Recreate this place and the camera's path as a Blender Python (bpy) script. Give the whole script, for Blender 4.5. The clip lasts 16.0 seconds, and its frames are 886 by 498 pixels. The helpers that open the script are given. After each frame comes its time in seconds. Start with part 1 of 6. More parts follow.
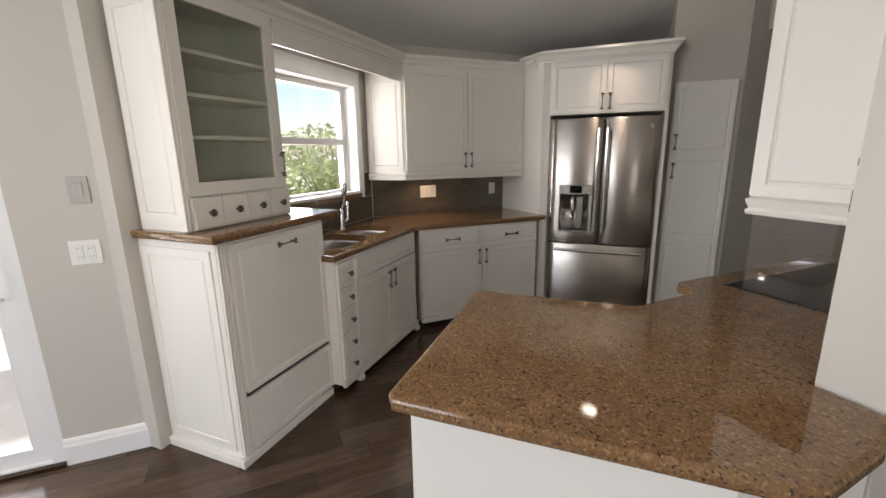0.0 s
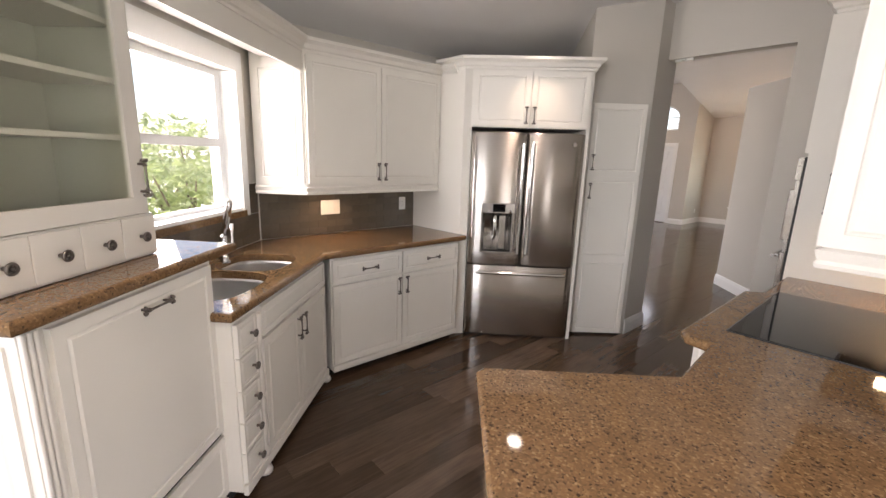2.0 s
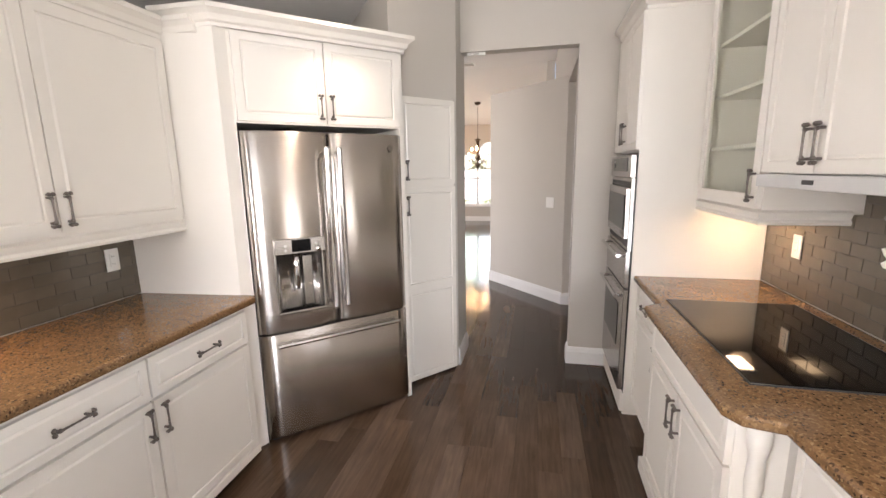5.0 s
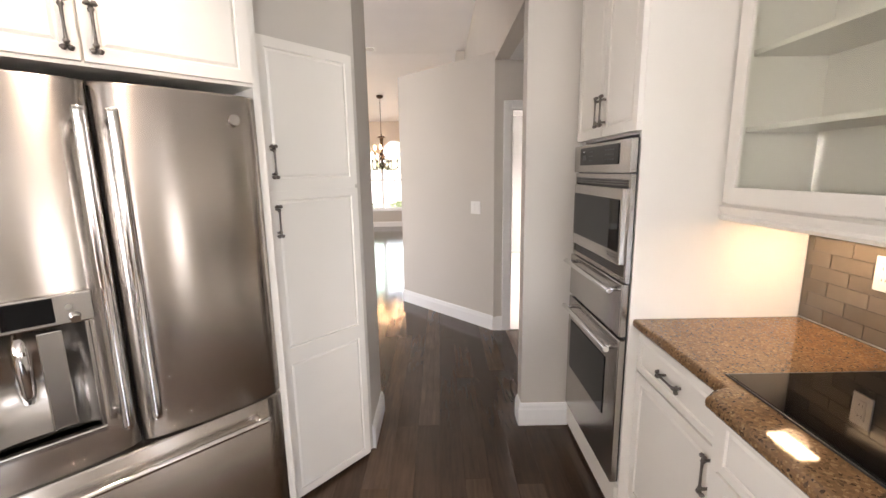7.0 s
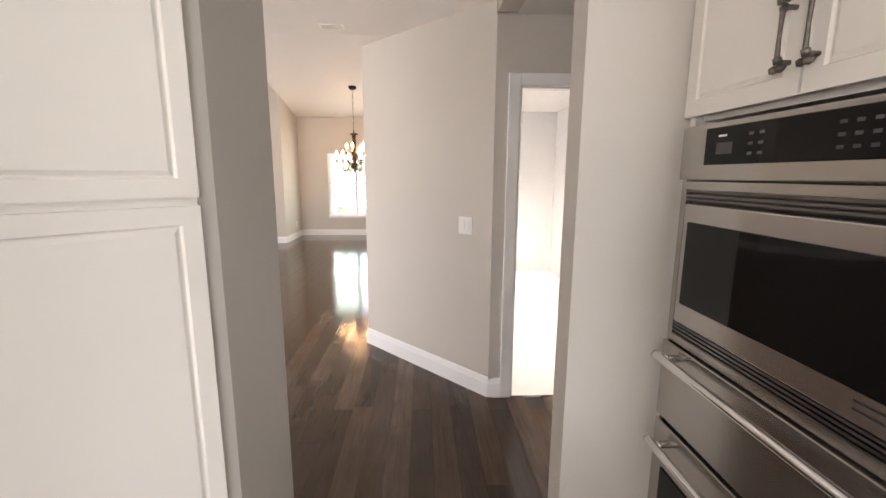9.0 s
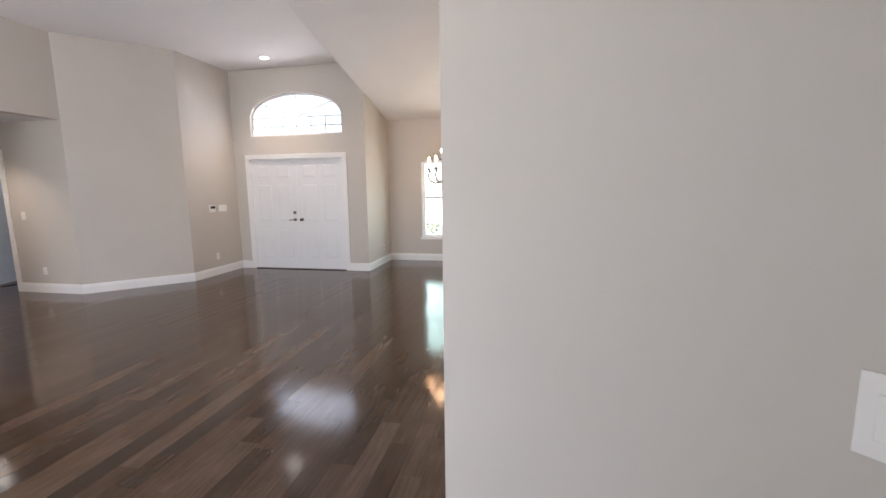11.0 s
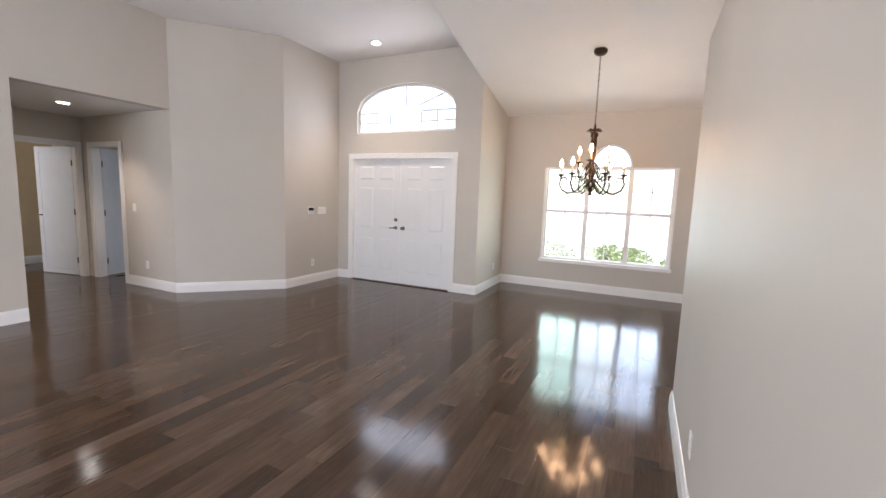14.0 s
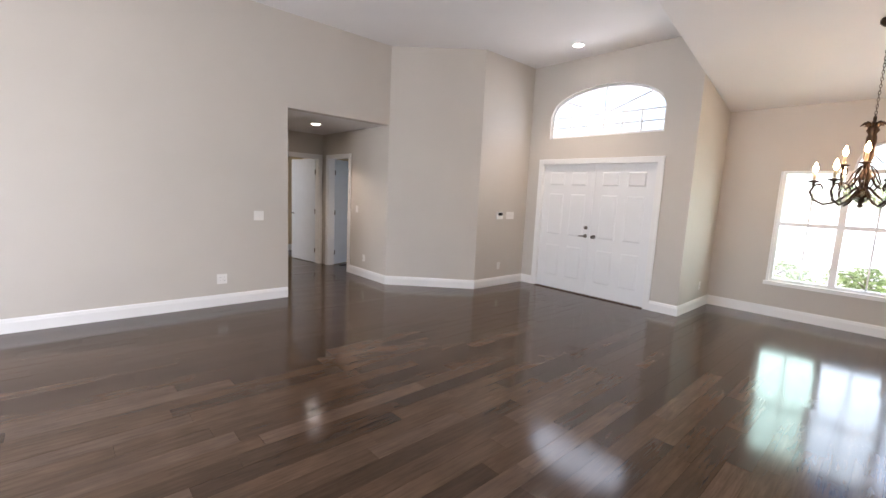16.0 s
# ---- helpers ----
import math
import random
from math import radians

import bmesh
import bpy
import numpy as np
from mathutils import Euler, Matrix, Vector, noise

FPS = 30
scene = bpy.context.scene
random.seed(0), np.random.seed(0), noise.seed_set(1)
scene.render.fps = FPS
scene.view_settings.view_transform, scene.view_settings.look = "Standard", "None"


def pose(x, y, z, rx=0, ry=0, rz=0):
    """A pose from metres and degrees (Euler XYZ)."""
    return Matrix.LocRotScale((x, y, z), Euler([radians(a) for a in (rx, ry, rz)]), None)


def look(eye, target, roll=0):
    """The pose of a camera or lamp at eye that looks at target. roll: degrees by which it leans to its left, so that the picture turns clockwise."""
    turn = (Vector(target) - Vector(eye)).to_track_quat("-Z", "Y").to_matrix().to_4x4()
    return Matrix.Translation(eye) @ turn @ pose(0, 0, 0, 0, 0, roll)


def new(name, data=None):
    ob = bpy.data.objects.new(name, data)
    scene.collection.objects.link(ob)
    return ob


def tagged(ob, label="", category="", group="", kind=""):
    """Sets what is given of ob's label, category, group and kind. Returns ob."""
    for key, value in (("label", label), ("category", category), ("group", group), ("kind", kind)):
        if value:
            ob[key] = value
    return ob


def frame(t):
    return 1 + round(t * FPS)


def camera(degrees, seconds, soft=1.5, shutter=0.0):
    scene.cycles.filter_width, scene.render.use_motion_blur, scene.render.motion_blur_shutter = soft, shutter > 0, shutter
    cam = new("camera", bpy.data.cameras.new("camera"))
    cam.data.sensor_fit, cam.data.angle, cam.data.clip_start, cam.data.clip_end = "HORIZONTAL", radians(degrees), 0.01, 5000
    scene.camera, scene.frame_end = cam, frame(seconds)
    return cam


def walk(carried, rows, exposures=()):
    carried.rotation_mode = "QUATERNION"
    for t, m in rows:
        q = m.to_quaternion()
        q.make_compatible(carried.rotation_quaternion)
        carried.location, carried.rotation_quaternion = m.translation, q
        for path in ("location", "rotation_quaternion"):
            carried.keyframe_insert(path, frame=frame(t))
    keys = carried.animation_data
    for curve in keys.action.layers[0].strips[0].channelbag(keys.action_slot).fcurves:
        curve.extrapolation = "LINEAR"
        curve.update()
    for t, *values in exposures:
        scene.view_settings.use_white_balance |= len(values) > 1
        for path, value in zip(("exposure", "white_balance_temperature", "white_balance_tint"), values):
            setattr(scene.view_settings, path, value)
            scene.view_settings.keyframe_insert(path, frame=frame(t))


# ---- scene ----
cam = camera(92.8, 16.0)
PATH = [
    (0, (0.191, -0.46, 1.5), (-1.607, 0.296, 1.054), -0.9),
    (0.5, (0.071, -0.447, 1.504), (-1.667, 0.428, 1.044), -0.3),
    (1, (-0.111, -0.489, 1.519), (-1.777, 0.51, 1.044), 1.2),
    (1.5, (-0.302, -0.516, 1.525), (-1.897, 0.604, 1.073), 1.9),
    (2, (-0.53, -0.544, 1.555), (-1.994, 0.751, 1.131), 1.9),
    (2.5, (-0.747, -0.536, 1.536), (-2.087, 0.898, 1.151), 1.1),
    (3, (-0.942, -0.479, 1.536), (-2.153, 1.073, 1.185), 0.2),
    (3.5, (-1.144, -0.406, 1.556), (-2.19, 1.265, 1.222), -0.6),
    (4, (-1.316, -0.291, 1.541), (-2.137, 1.505, 1.224), -0.8),
    (4.5, (-1.459, -0.148, 1.558), (-2.043, 1.732, 1.205), -1.3),
    (5, (-1.587, 0.043, 1.555), (-2.017, 1.961, 1.187), -1.0),
    (7.3, (-1.79, 1.241, 1.508), (-1.763, 3.209, 1.149), -0.8),
    (7.5, (-1.794, 1.353, 1.513), (-1.777, 3.321, 1.16), -0.4),
    (8, (-1.789, 1.645, 1.513), (-1.744, 3.615, 1.174), -0.1),
    (8.5, (-1.777, 1.947, 1.513), (-1.649, 3.914, 1.172), 0.3),
    (9, (-1.735, 2.257, 1.501), (-1.637, 4.224, 1.155), 0.3),
    (9.5, (-1.731, 2.712, 1.48), (-1.758, 4.683, 1.141), 0.6),
    (9.9, (-1.734, 3.169, 1.457), (-1.847, 5.141, 1.148), 2.1),
    (10, (-1.738, 3.295, 1.456), (-1.883, 5.266, 1.148), 1.8),
    (12.5, (-2.343, 5.63, 1.522), (-2.877, 7.54, 1.262), -0.1),
    (13, (-2.404, 5.736, 1.528), (-2.983, 7.629, 1.245), 0.5),
    (13.5, (-2.457, 5.749, 1.486), (-3.123, 7.616, 1.215), 1.4),
    (14, (-2.509, 5.746, 1.448), (-3.354, 7.543, 1.206), 2.0),
    (14.5, (-2.599, 5.714, 1.48), (-3.596, 7.431, 1.239), 2.6),
    (15, (-2.682, 5.663, 1.488), (-3.835, 7.278, 1.237), 2.9),
    (15.5, (-2.737, 5.64, 1.505), (-4.059, 7.118, 1.242), 2.9),
    (16, (-2.786, 5.579, 1.486), (-4.25, 6.917, 1.225), 2.7),
]
EXPOSURE = [(0.0, 0.64, 6900, 16), (1.5, 1.18, 7000, 20), (3.0, 1.75, 6950, 20), (5.0, 1.97, 6950, 20), (7.5, 2.1, 7050, 20), (9.0, 2.1, 7050, 20), (9.5, 2.0, 6850, 19), (10.0, 1.85, 6500, 18), (12.5, 1.75, 6150, 17), (14.0, 1.86, 6200, 17), (16.0, 1.86, 6300, 17)]
walk(cam, [(t, look(eye, target, roll)) for t, eye, target, roll in PATH], EXPOSURE)

DAY_DINING, DAY_FAN, DAY_SINK, DAY_SLIDER, FILL_LIVING, DAY_FAMILY, FILL_BEDROOM = 14, 5, 14, 28, 47, 33, 14
FILL_SOUTH = 57
LAMP_FOYER, LAMP_HALL, LAMP_KITCHEN, LAMP_LIVING, FILL_LAUNDRY, LAMP_PUCK = 32, 20, 19, 32, 76, 1.6


# ---------------------------------------------------------------- light
world = bpy.data.worlds.new("sky")
world.use_nodes = True
scene.world = world
_wn = world.node_tree.nodes
_sky = _wn.new("ShaderNodeTexSky")
_sky.sky_type = "NISHITA"
_sky.sun_disc = False
_sky.sun_elevation = radians(62)
_sky.sun_rotation = radians(190)
_wn["Background"].inputs["Strength"].default_value = 0.15
world.node_tree.links.new(_sky.outputs[0], _wn["Background"].inputs["Color"])

sun = new("sun", bpy.data.lights.new("sun", "SUN"))
sun.data.energy = 5.0
sun.data.angle = radians(0.5)
sun.data.color = (1.0, 0.95, 0.87)
sun.matrix_world = look((math.sin(radians(190)) * math.cos(radians(62)), math.cos(radians(190)) * math.cos(radians(62)), math.sin(radians(62))), (0, 0, 0))


def area_lamp(name, eye, target, w, h, power, color=(1, 1, 1)):
    lamp = new(name, bpy.data.lights.new(name, "AREA"))
    lamp.data.shape, lamp.data.size, lamp.data.size_y = "RECTANGLE", w, h
    lamp.data.energy, lamp.data.color = power, color
    lamp.matrix_world = look(eye, target)
    return lamp


def spot_lamp(name, x, y, z, power, color=(1.0, 0.83, 0.66), degrees=110):
    lamp = new(name, bpy.data.lights.new(name, "SPOT"))
    lamp.data.energy, lamp.data.color = power, color
    lamp.data.spot_size, lamp.data.spot_blend, lamp.data.shadow_soft_size = radians(degrees), 0.7, 0.05
    lamp.matrix_world = look((x, y, z), (x, y + 0.001, 0))
    return lamp


# daylight at the dining, fanlight, sink and slider openings
for wx, tint in ((-3.7, (0.72, 1.0, 0.74)), (-3.04, (0.84, 0.96, 0.96)), (-2.4, (0.78, 0.9, 1.0))):
    area_lamp("dining_daylight", (wx, 13.05, 1.3), (wx, 5, 0.4), 0.6, 1.5, DAY_DINING / 3, tint)
area_lamp("fanlight_daylight", (-6.03, 11.85, 2.85), (-6.03, 6, 0.5), 1.7, 0.6, DAY_FAN, (0.95, 0.98, 1.0))
area_lamp("sink_daylight", (-3.55, -0.28, 1.65), (-2.0, 1.3, 1.0), 0.8, 0.8, DAY_SINK, (0.95, 0.98, 1.0))
area_lamp("slider_daylight", (-2.5, -2.45, 1.1), (2, -2.0, 0.6), 1.7, 2.0, DAY_SLIDER, (0.95, 0.98, 1.0))
# unseen lamp, added to brighten the living room from the south
area_lamp("living_south_fill", (-5.5, 3.05, 1.3), (-5.6, 9, 1.0), 3.0, 2.2, FILL_LIVING, (0.95, 0.97, 1.0))
# stands for unseen family room windows, guessed from the refrigerator's reflections
area_lamp("family_unseen_daylight", (3.9, -1.0, 1.2), (-2, 0.6, 1.4), 3.6, 2.1, DAY_FAMILY, (0.98, 0.98, 1.0))
# unseen lamp, added to brighten the south-facing walls by the passage
area_lamp("family_south_fill", (0.3, -4.22, 2.1), (-1.0, 3.4, 2.7), 2.9, 1.7, FILL_SOUTH, (0.86, 0.94, 1.0))
# unseen lamp without a window, added to light the bedroom and its door
area_lamp("bedroom_fill", (-11.7, 6.6, 1.5), (-11.4, 9, 1.0), 1.2, 1.4, FILL_BEDROOM, (0.95, 0.97, 1.0))

# ---------------------------------------------------------------- materials
def material(name, color, rough=0.5, metal=0.0, var=0.06, scale=6.0, bump=0.0, bump_scale=120.0, coat=0.0, random_tint=0.0):
    """A painted or plain surface with soft large-scale variation and fine grain."""
    m = bpy.data.materials.new(name)
    m.use_nodes = True
    nt = m.node_tree
    b = nt.nodes["Principled BSDF"]
    b.inputs["Roughness"].default_value = rough
    b.inputs["Metallic"].default_value = metal
    b.inputs["Coat Weight"].default_value = coat
    co = nt.nodes.new("ShaderNodeTexCoord")
    n = nt.nodes.new("ShaderNodeTexNoise")
    n.inputs["Scale"].default_value = scale
    n.inputs["Detail"].default_value = 6
    nt.links.new(co.outputs["Object"], n.inputs["Vector"])
    ramp = nt.nodes.new("ShaderNodeValToRGB")
    e = ramp.color_ramp.elements
    e[0].position, e[1].position = 0.3, 0.7
    e[0].color = (*[c * (1 - var) for c in color], 1)
    e[1].color = (*[min(1, c * (1 + var)) for c in color], 1)
    nt.links.new(n.outputs["Fac"], ramp.inputs["Fac"])
    out = ramp.outputs["Color"]
    if random_tint:
        oi = nt.nodes.new("ShaderNodeObjectInfo")
        hsv = nt.nodes.new("ShaderNodeHueSaturation")
        mr = nt.nodes.new("ShaderNodeMapRange")
        mr.inputs["To Min"].default_value, mr.inputs["To Max"].default_value = 1 - random_tint, 1 + random_tint
        nt.links.new(oi.outputs["Random"], mr.inputs["Value"])
        nt.links.new(mr.outputs[0], hsv.inputs["Value"])
        nt.links.new(out, hsv.inputs["Color"])
        out = hsv.outputs["Color"]
    nt.links.new(out, b.inputs["Base Color"])
    if bump:
        n2 = nt.nodes.new("ShaderNodeTexNoise")
        n2.inputs["Scale"].default_value = bump_scale
        n2.inputs["Detail"].default_value = 3
        nt.links.new(co.outputs["Object"], n2.inputs["Vector"])
        bp = nt.nodes.new("ShaderNodeBump")
        bp.inputs["Strength"].default_value = bump
        bp.inputs["Distance"].default_value = 0.002
        nt.links.new(n2.outputs["Fac"], bp.inputs["Height"])
        nt.links.new(bp.outputs["Normal"], b.inputs["Normal"])
    return m


def glow(name, color, strength):
    m = bpy.data.materials.new(name)
    m.use_nodes = True
    b = m.node_tree.nodes["Principled BSDF"]
    b.inputs["Base Color"].default_value = (*color, 1)
    b.inputs["Emission Color"].default_value = (*color, 1)
    b.inputs["Emission Strength"].default_value = strength
    return m


def granite():
    """Brown polished stone with dark, rust and pale grains."""
    m = bpy.data.materials.new("brown_granite")
    m.use_nodes = True
    nt = m.node_tree
    b = nt.nodes["Principled BSDF"]
    b.inputs["Roughness"].default_value = 0.05
    co = nt.nodes.new("ShaderNodeTexCoord")
    cells = nt.nodes.new("ShaderNodeTexVoronoi")
    cells.inputs["Scale"].default_value = 175
    wob = nt.nodes.new("ShaderNodeTexNoise")
    wob.inputs["Scale"].default_value = 90
    wob.inputs["Detail"].default_value = 4
    mixv = nt.nodes.new("ShaderNodeMix")
    mixv.data_type = "VECTOR"
    mixv.inputs["Factor"].default_value = 0.006
    nt.links.new(co.outputs["Object"], wob.inputs["Vector"])
    nt.links.new(co.outputs["Object"], mixv.inputs["A"])
    nt.links.new(wob.outputs["Color"], mixv.inputs["B"])
    nt.links.new(mixv.outputs["Result"], cells.inputs["Vector"])
    sep = nt.nodes.new("ShaderNodeSeparateColor")
    nt.links.new(cells.outputs["Color"], sep.inputs["Color"])
    ramp = nt.nodes.new("ShaderNodeValToRGB")
    ramp.color_ramp.interpolation = "LINEAR"
    e = ramp.color_ramp.elements
    e[0].position, e[0].color = 0.0, (0.045, 0.027, 0.017, 1)
    e[1].position, e[1].color = 1.0, (0.27, 0.17, 0.085, 1)
    for p, c in ((0.07, (0.085, 0.05, 0.027, 1)), (0.14, (0.14, 0.08, 0.039, 1)), (0.7, (0.18, 0.1, 0.046, 1)), (0.9, (0.215, 0.125, 0.06, 1))):
        el = ramp.color_ramp.elements.new(p)
        el.color = c
    nt.links.new(sep.outputs[0], ramp.inputs["Fac"])
    big = nt.nodes.new("ShaderNodeTexNoise")
    big.inputs["Scale"].default_value = 14
    big.inputs["Detail"].default_value = 6
    nt.links.new(co.outputs["Object"], big.inputs["Vector"])
    mr = nt.nodes.new("ShaderNodeMapRange")
    mr.inputs["To Min"].default_value, mr.inputs["To Max"].default_value = 0.85, 1.5
    nt.links.new(big.outputs["Fac"], mr.inputs["Value"])
    hsv = nt.nodes.new("ShaderNodeHueSaturation")
    hsv.inputs["Saturation"].default_value = 1.0
    nt.links.new(mr.outputs[0], hsv.inputs["Value"])
    nt.links.new(ramp.outputs["Color"], hsv.inputs["Color"])
    nt.links.new(hsv.outputs["Color"], b.inputs["Base Color"])
    return m


def plank_wood():
    """Grey-brown stained maple boards; each board has its own tone, grain along its length."""
    m = bpy.data.materials.new("grey_brown_hardwood")
    m.use_nodes = True
    nt = m.node_tree
    b = nt.nodes["Principled BSDF"]
    co = nt.nodes.new("ShaderNodeTexCoord")
    geo = nt.nodes.new("ShaderNodeNewGeometry")
    oi = nt.nodes.new("ShaderNodeObjectInfo")
    add = nt.nodes.new("ShaderNodeMath")
    nt.links.new(geo.outputs["Random Per Island"], add.inputs[0])
    nt.links.new(oi.outputs["Random"], add.inputs[1])
    fr = nt.nodes.new("ShaderNodeMath")
    fr.operation = "FRACT"
    nt.links.new(add.outputs[0], fr.inputs[0])
    shift = nt.nodes.new("ShaderNodeVectorMath")
    shift.operation = "ADD"
    sc = nt.nodes.new("ShaderNodeVectorMath")
    sc.operation = "SCALE"
    sc.inputs[0].default_value = (37, 91, 13)
    nt.links.new(fr.outputs[0], sc.inputs["Scale"])
    nt.links.new(geo.outputs["Position"], shift.inputs[0])
    nt.links.new(sc.outputs[0], shift.inputs[1])
    mp = nt.nodes.new("ShaderNodeMapping")
    mp.inputs["Scale"].default_value = (22, 1.6, 1)
    nt.links.new(shift.outputs[0], mp.inputs["Vector"])
    grain = nt.nodes.new("ShaderNodeTexNoise")
    grain.inputs["Scale"].default_value = 2.2
    grain.inputs["Detail"].default_value = 8
    grain.inputs["Roughness"].default_value = 0.62
    grain.inputs["Distortion"].default_value = 0.6
    nt.links.new(mp.outputs[0], grain.inputs["Vector"])
    blotch = nt.nodes.new("ShaderNodeTexNoise")
    blotch.inputs["Scale"].default_value = 5
    blotch.inputs["Detail"].default_value = 4
    nt.links.new(shift.outputs[0], blotch.inputs["Vector"])
    tone = nt.nodes.new("ShaderNodeValToRGB")
    e = tone.color_ramp.elements
    e[0].position, e[0].color = 0.0, (0.040, 0.024, 0.0155, 1)
    e[1].position, e[1].color = 1.0, (0.1, 0.067, 0.048, 1)
    for p, c in ((0.3, (0.056, 0.034, 0.0215, 1)), (0.75, (0.079, 0.049, 0.031, 1))):
        tone.color_ramp.elements.new(p).color = c
    nt.links.new(fr.outputs[0], tone.inputs["Fac"])
    mr = nt.nodes.new("ShaderNodeMapRange")
    mr.inputs["From Min"].default_value, mr.inputs["From Max"].default_value = 0.3, 0.7
    mr.inputs["To Min"].default_value, mr.inputs["To Max"].default_value = 0.72, 1.3
    nt.links.new(grain.outputs["Fac"], mr.inputs["Value"])
    mr2 = nt.nodes.new("ShaderNodeMapRange")
    mr2.inputs["To Min"].default_value, mr2.inputs["To Max"].default_value = 0.7, 1.3
    nt.links.new(blotch.outputs["Fac"], mr2.inputs["Value"])
    mul = nt.nodes.new("ShaderNodeMath")
    mul.operation = "MULTIPLY"
    nt.links.new(mr.outputs[0], mul.inputs[0])
    nt.links.new(mr2.outputs[0], mul.inputs[1])
    hsv = nt.nodes.new("ShaderNodeHueSaturation")
    hsv.inputs["Saturation"].default_value = 1.0
    nt.links.new(mul.outputs[0], hsv.inputs["Value"])
    nt.links.new(tone.outputs["Color"], hsv.inputs["Color"])
    nt.links.new(hsv.outputs["Color"], b.inputs["Base Color"])
    rr = nt.nodes.new("ShaderNodeMapRange")
    rr.inputs["To Min"].default_value, rr.inputs["To Max"].default_value = 0.08, 0.17
    nt.links.new(blotch.outputs["Fac"], rr.inputs["Value"])
    nt.links.new(rr.outputs[0], b.inputs["Roughness"])
    b.inputs["Specular IOR Level"].default_value = 0.4
    bp = nt.nodes.new("ShaderNodeBump")
    bp.inputs["Strength"].default_value = 0.06
    bp.inputs["Distance"].default_value = 0.002
    nt.links.new(grain.outputs["Fac"], bp.inputs["Height"])
    nt.links.new(bp.outputs["Normal"], b.inputs["Normal"])
    return m


def brushed(name, color, rough, along, stretch=0.0, bump=0.02):
    """Brushed steel: very fine scratches that smear the reflections across them."""
    m = bpy.data.materials.new(name)
    m.use_nodes = True
    nt = m.node_tree
    b = nt.nodes["Principled BSDF"]
    b.inputs["Metallic"].default_value = 1.0
    b.inputs["Base Color"].default_value = (*color, 1)
    co = nt.nodes.new("ShaderNodeTexCoord")
    mp = nt.nodes.new("ShaderNodeMapping")
    mp.inputs["Scale"].default_value = along
    n = nt.nodes.new("ShaderNodeTexNoise")
    n.inputs["Scale"].default_value = 5
    n.inputs["Detail"].default_value = 2
    nt.links.new(co.outputs["Object"], mp.inputs["Vector"])
    nt.links.new(mp.outputs[0], n.inputs["Vector"])
    mr = nt.nodes.new("ShaderNodeMapRange")
    mr.inputs["To Min"].default_value, mr.inputs["To Max"].default_value = rough * 0.97, rough * 1.03
    nt.links.new(n.outputs["Fac"], mr.inputs["Value"])
    nt.links.new(mr.outputs[0], b.inputs["Roughness"])
    bp = nt.nodes.new("ShaderNodeBump")
    bp.inputs["Strength"].default_value = 0.01 if stretch else bump
    bp.inputs["Distance"].default_value = 0.0004
    b.inputs["Anisotropic"].default_value = stretch
    upright = nt.nodes.new("ShaderNodeCombineXYZ")
    upright.inputs["Z"].default_value = 1.0
    if stretch:
        nt.links.new(upright.outputs[0], b.inputs["Tangent"])
    nt.links.new(n.outputs["Fac"], bp.inputs["Height"])
    nt.links.new(bp.outputs["Normal"], b.inputs["Normal"])
    return m


def glass_mat(name, color=(1, 1, 1), rough=0.0, through_share=0.9):
    m = bpy.data.materials.new(name)
    m.use_nodes = True
    nt = m.node_tree
    out = nt.nodes["Material Output"]
    nt.nodes.remove(nt.nodes["Principled BSDF"])
    tr = nt.nodes.new("ShaderNodeBsdfTransparent")
    tr.inputs["Color"].default_value = (*color, 1)
    gl = nt.nodes.new("ShaderNodeBsdfGlossy")
    gl.inputs["Roughness"].default_value = rough
    mix = nt.nodes.new("ShaderNodeMixShader")
    mix.inputs["Fac"].default_value = 1 - through_share
    nt.links.new(tr.outputs[0], mix.inputs[1])
    nt.links.new(gl.outputs[0], mix.inputs[2])
    nt.links.new(mix.outputs[0], out.inputs["Surface"])
    return m


WALL = material("greige_wall_paint", (0.56, 0.525, 0.475), 0.55, var=0.025, scale=1.3, bump=0.12, bump_scale=160)
CEIL = material("white_ceiling_paint", (0.76, 0.75, 0.745), 0.8, var=0.02, scale=1.5, bump=0.25, bump_scale=90)
TRIM = material("white_trim_paint", (0.82, 0.82, 0.81), 0.35, var=0.02, scale=3)
CAB = material("cream_white_cabinet_paint", (0.80, 0.768, 0.71), 0.33, var=0.02, scale=2.5, bump=0.05, bump_scale=60)
CAB_IN = material("cabinet_interior", (0.66, 0.66, 0.58), 0.5, var=0.03)
DOORW = material("white_door_paint", (0.80, 0.81, 0.82), 0.35, var=0.015, scale=2)
GRANITE = granite()
WOOD = plank_wood()
GAPDARK = material("dark_subfloor", (0.012, 0.009, 0.007), 0.8)
TILE = material("grey_brown_glass_tile", (0.128, 0.106, 0.08), 0.2, var=0.12, scale=9, random_tint=0.12, coat=0.1)
GROUT = material("tile_grout", (0.095, 0.08, 0.064), 0.8, var=0.1, scale=40)
STEEL = brushed("brushed_stainless_steel", (0.56, 0.52, 0.48), 0.25, (0.5, 0.5, 230), 0.93)
STEELH = brushed("brushed_stainless_steel_horizontal", (0.45, 0.425, 0.4), 0.24, (0.6, 3, 260), bump=0.0)
SINKSTEEL = brushed("satin_sink_steel", (0.62, 0.62, 0.62), 0.3, (2, 2, 2), bump=0.0)
CHROME = brushed("satin_chrome", (0.75, 0.74, 0.73), 0.1, (1, 1, 1))
PEWTER = material("dark_pewter", (0.17, 0.15, 0.135), 0.34, 0.85, var=0.3, scale=60)
BLACKGLASS = material("black_glass", (0.004, 0.004, 0.0045), 0.04, var=0.1)
BLACKGLASS.node_tree.nodes["Principled BSDF"].inputs["Specular IOR Level"].default_value = 0.22
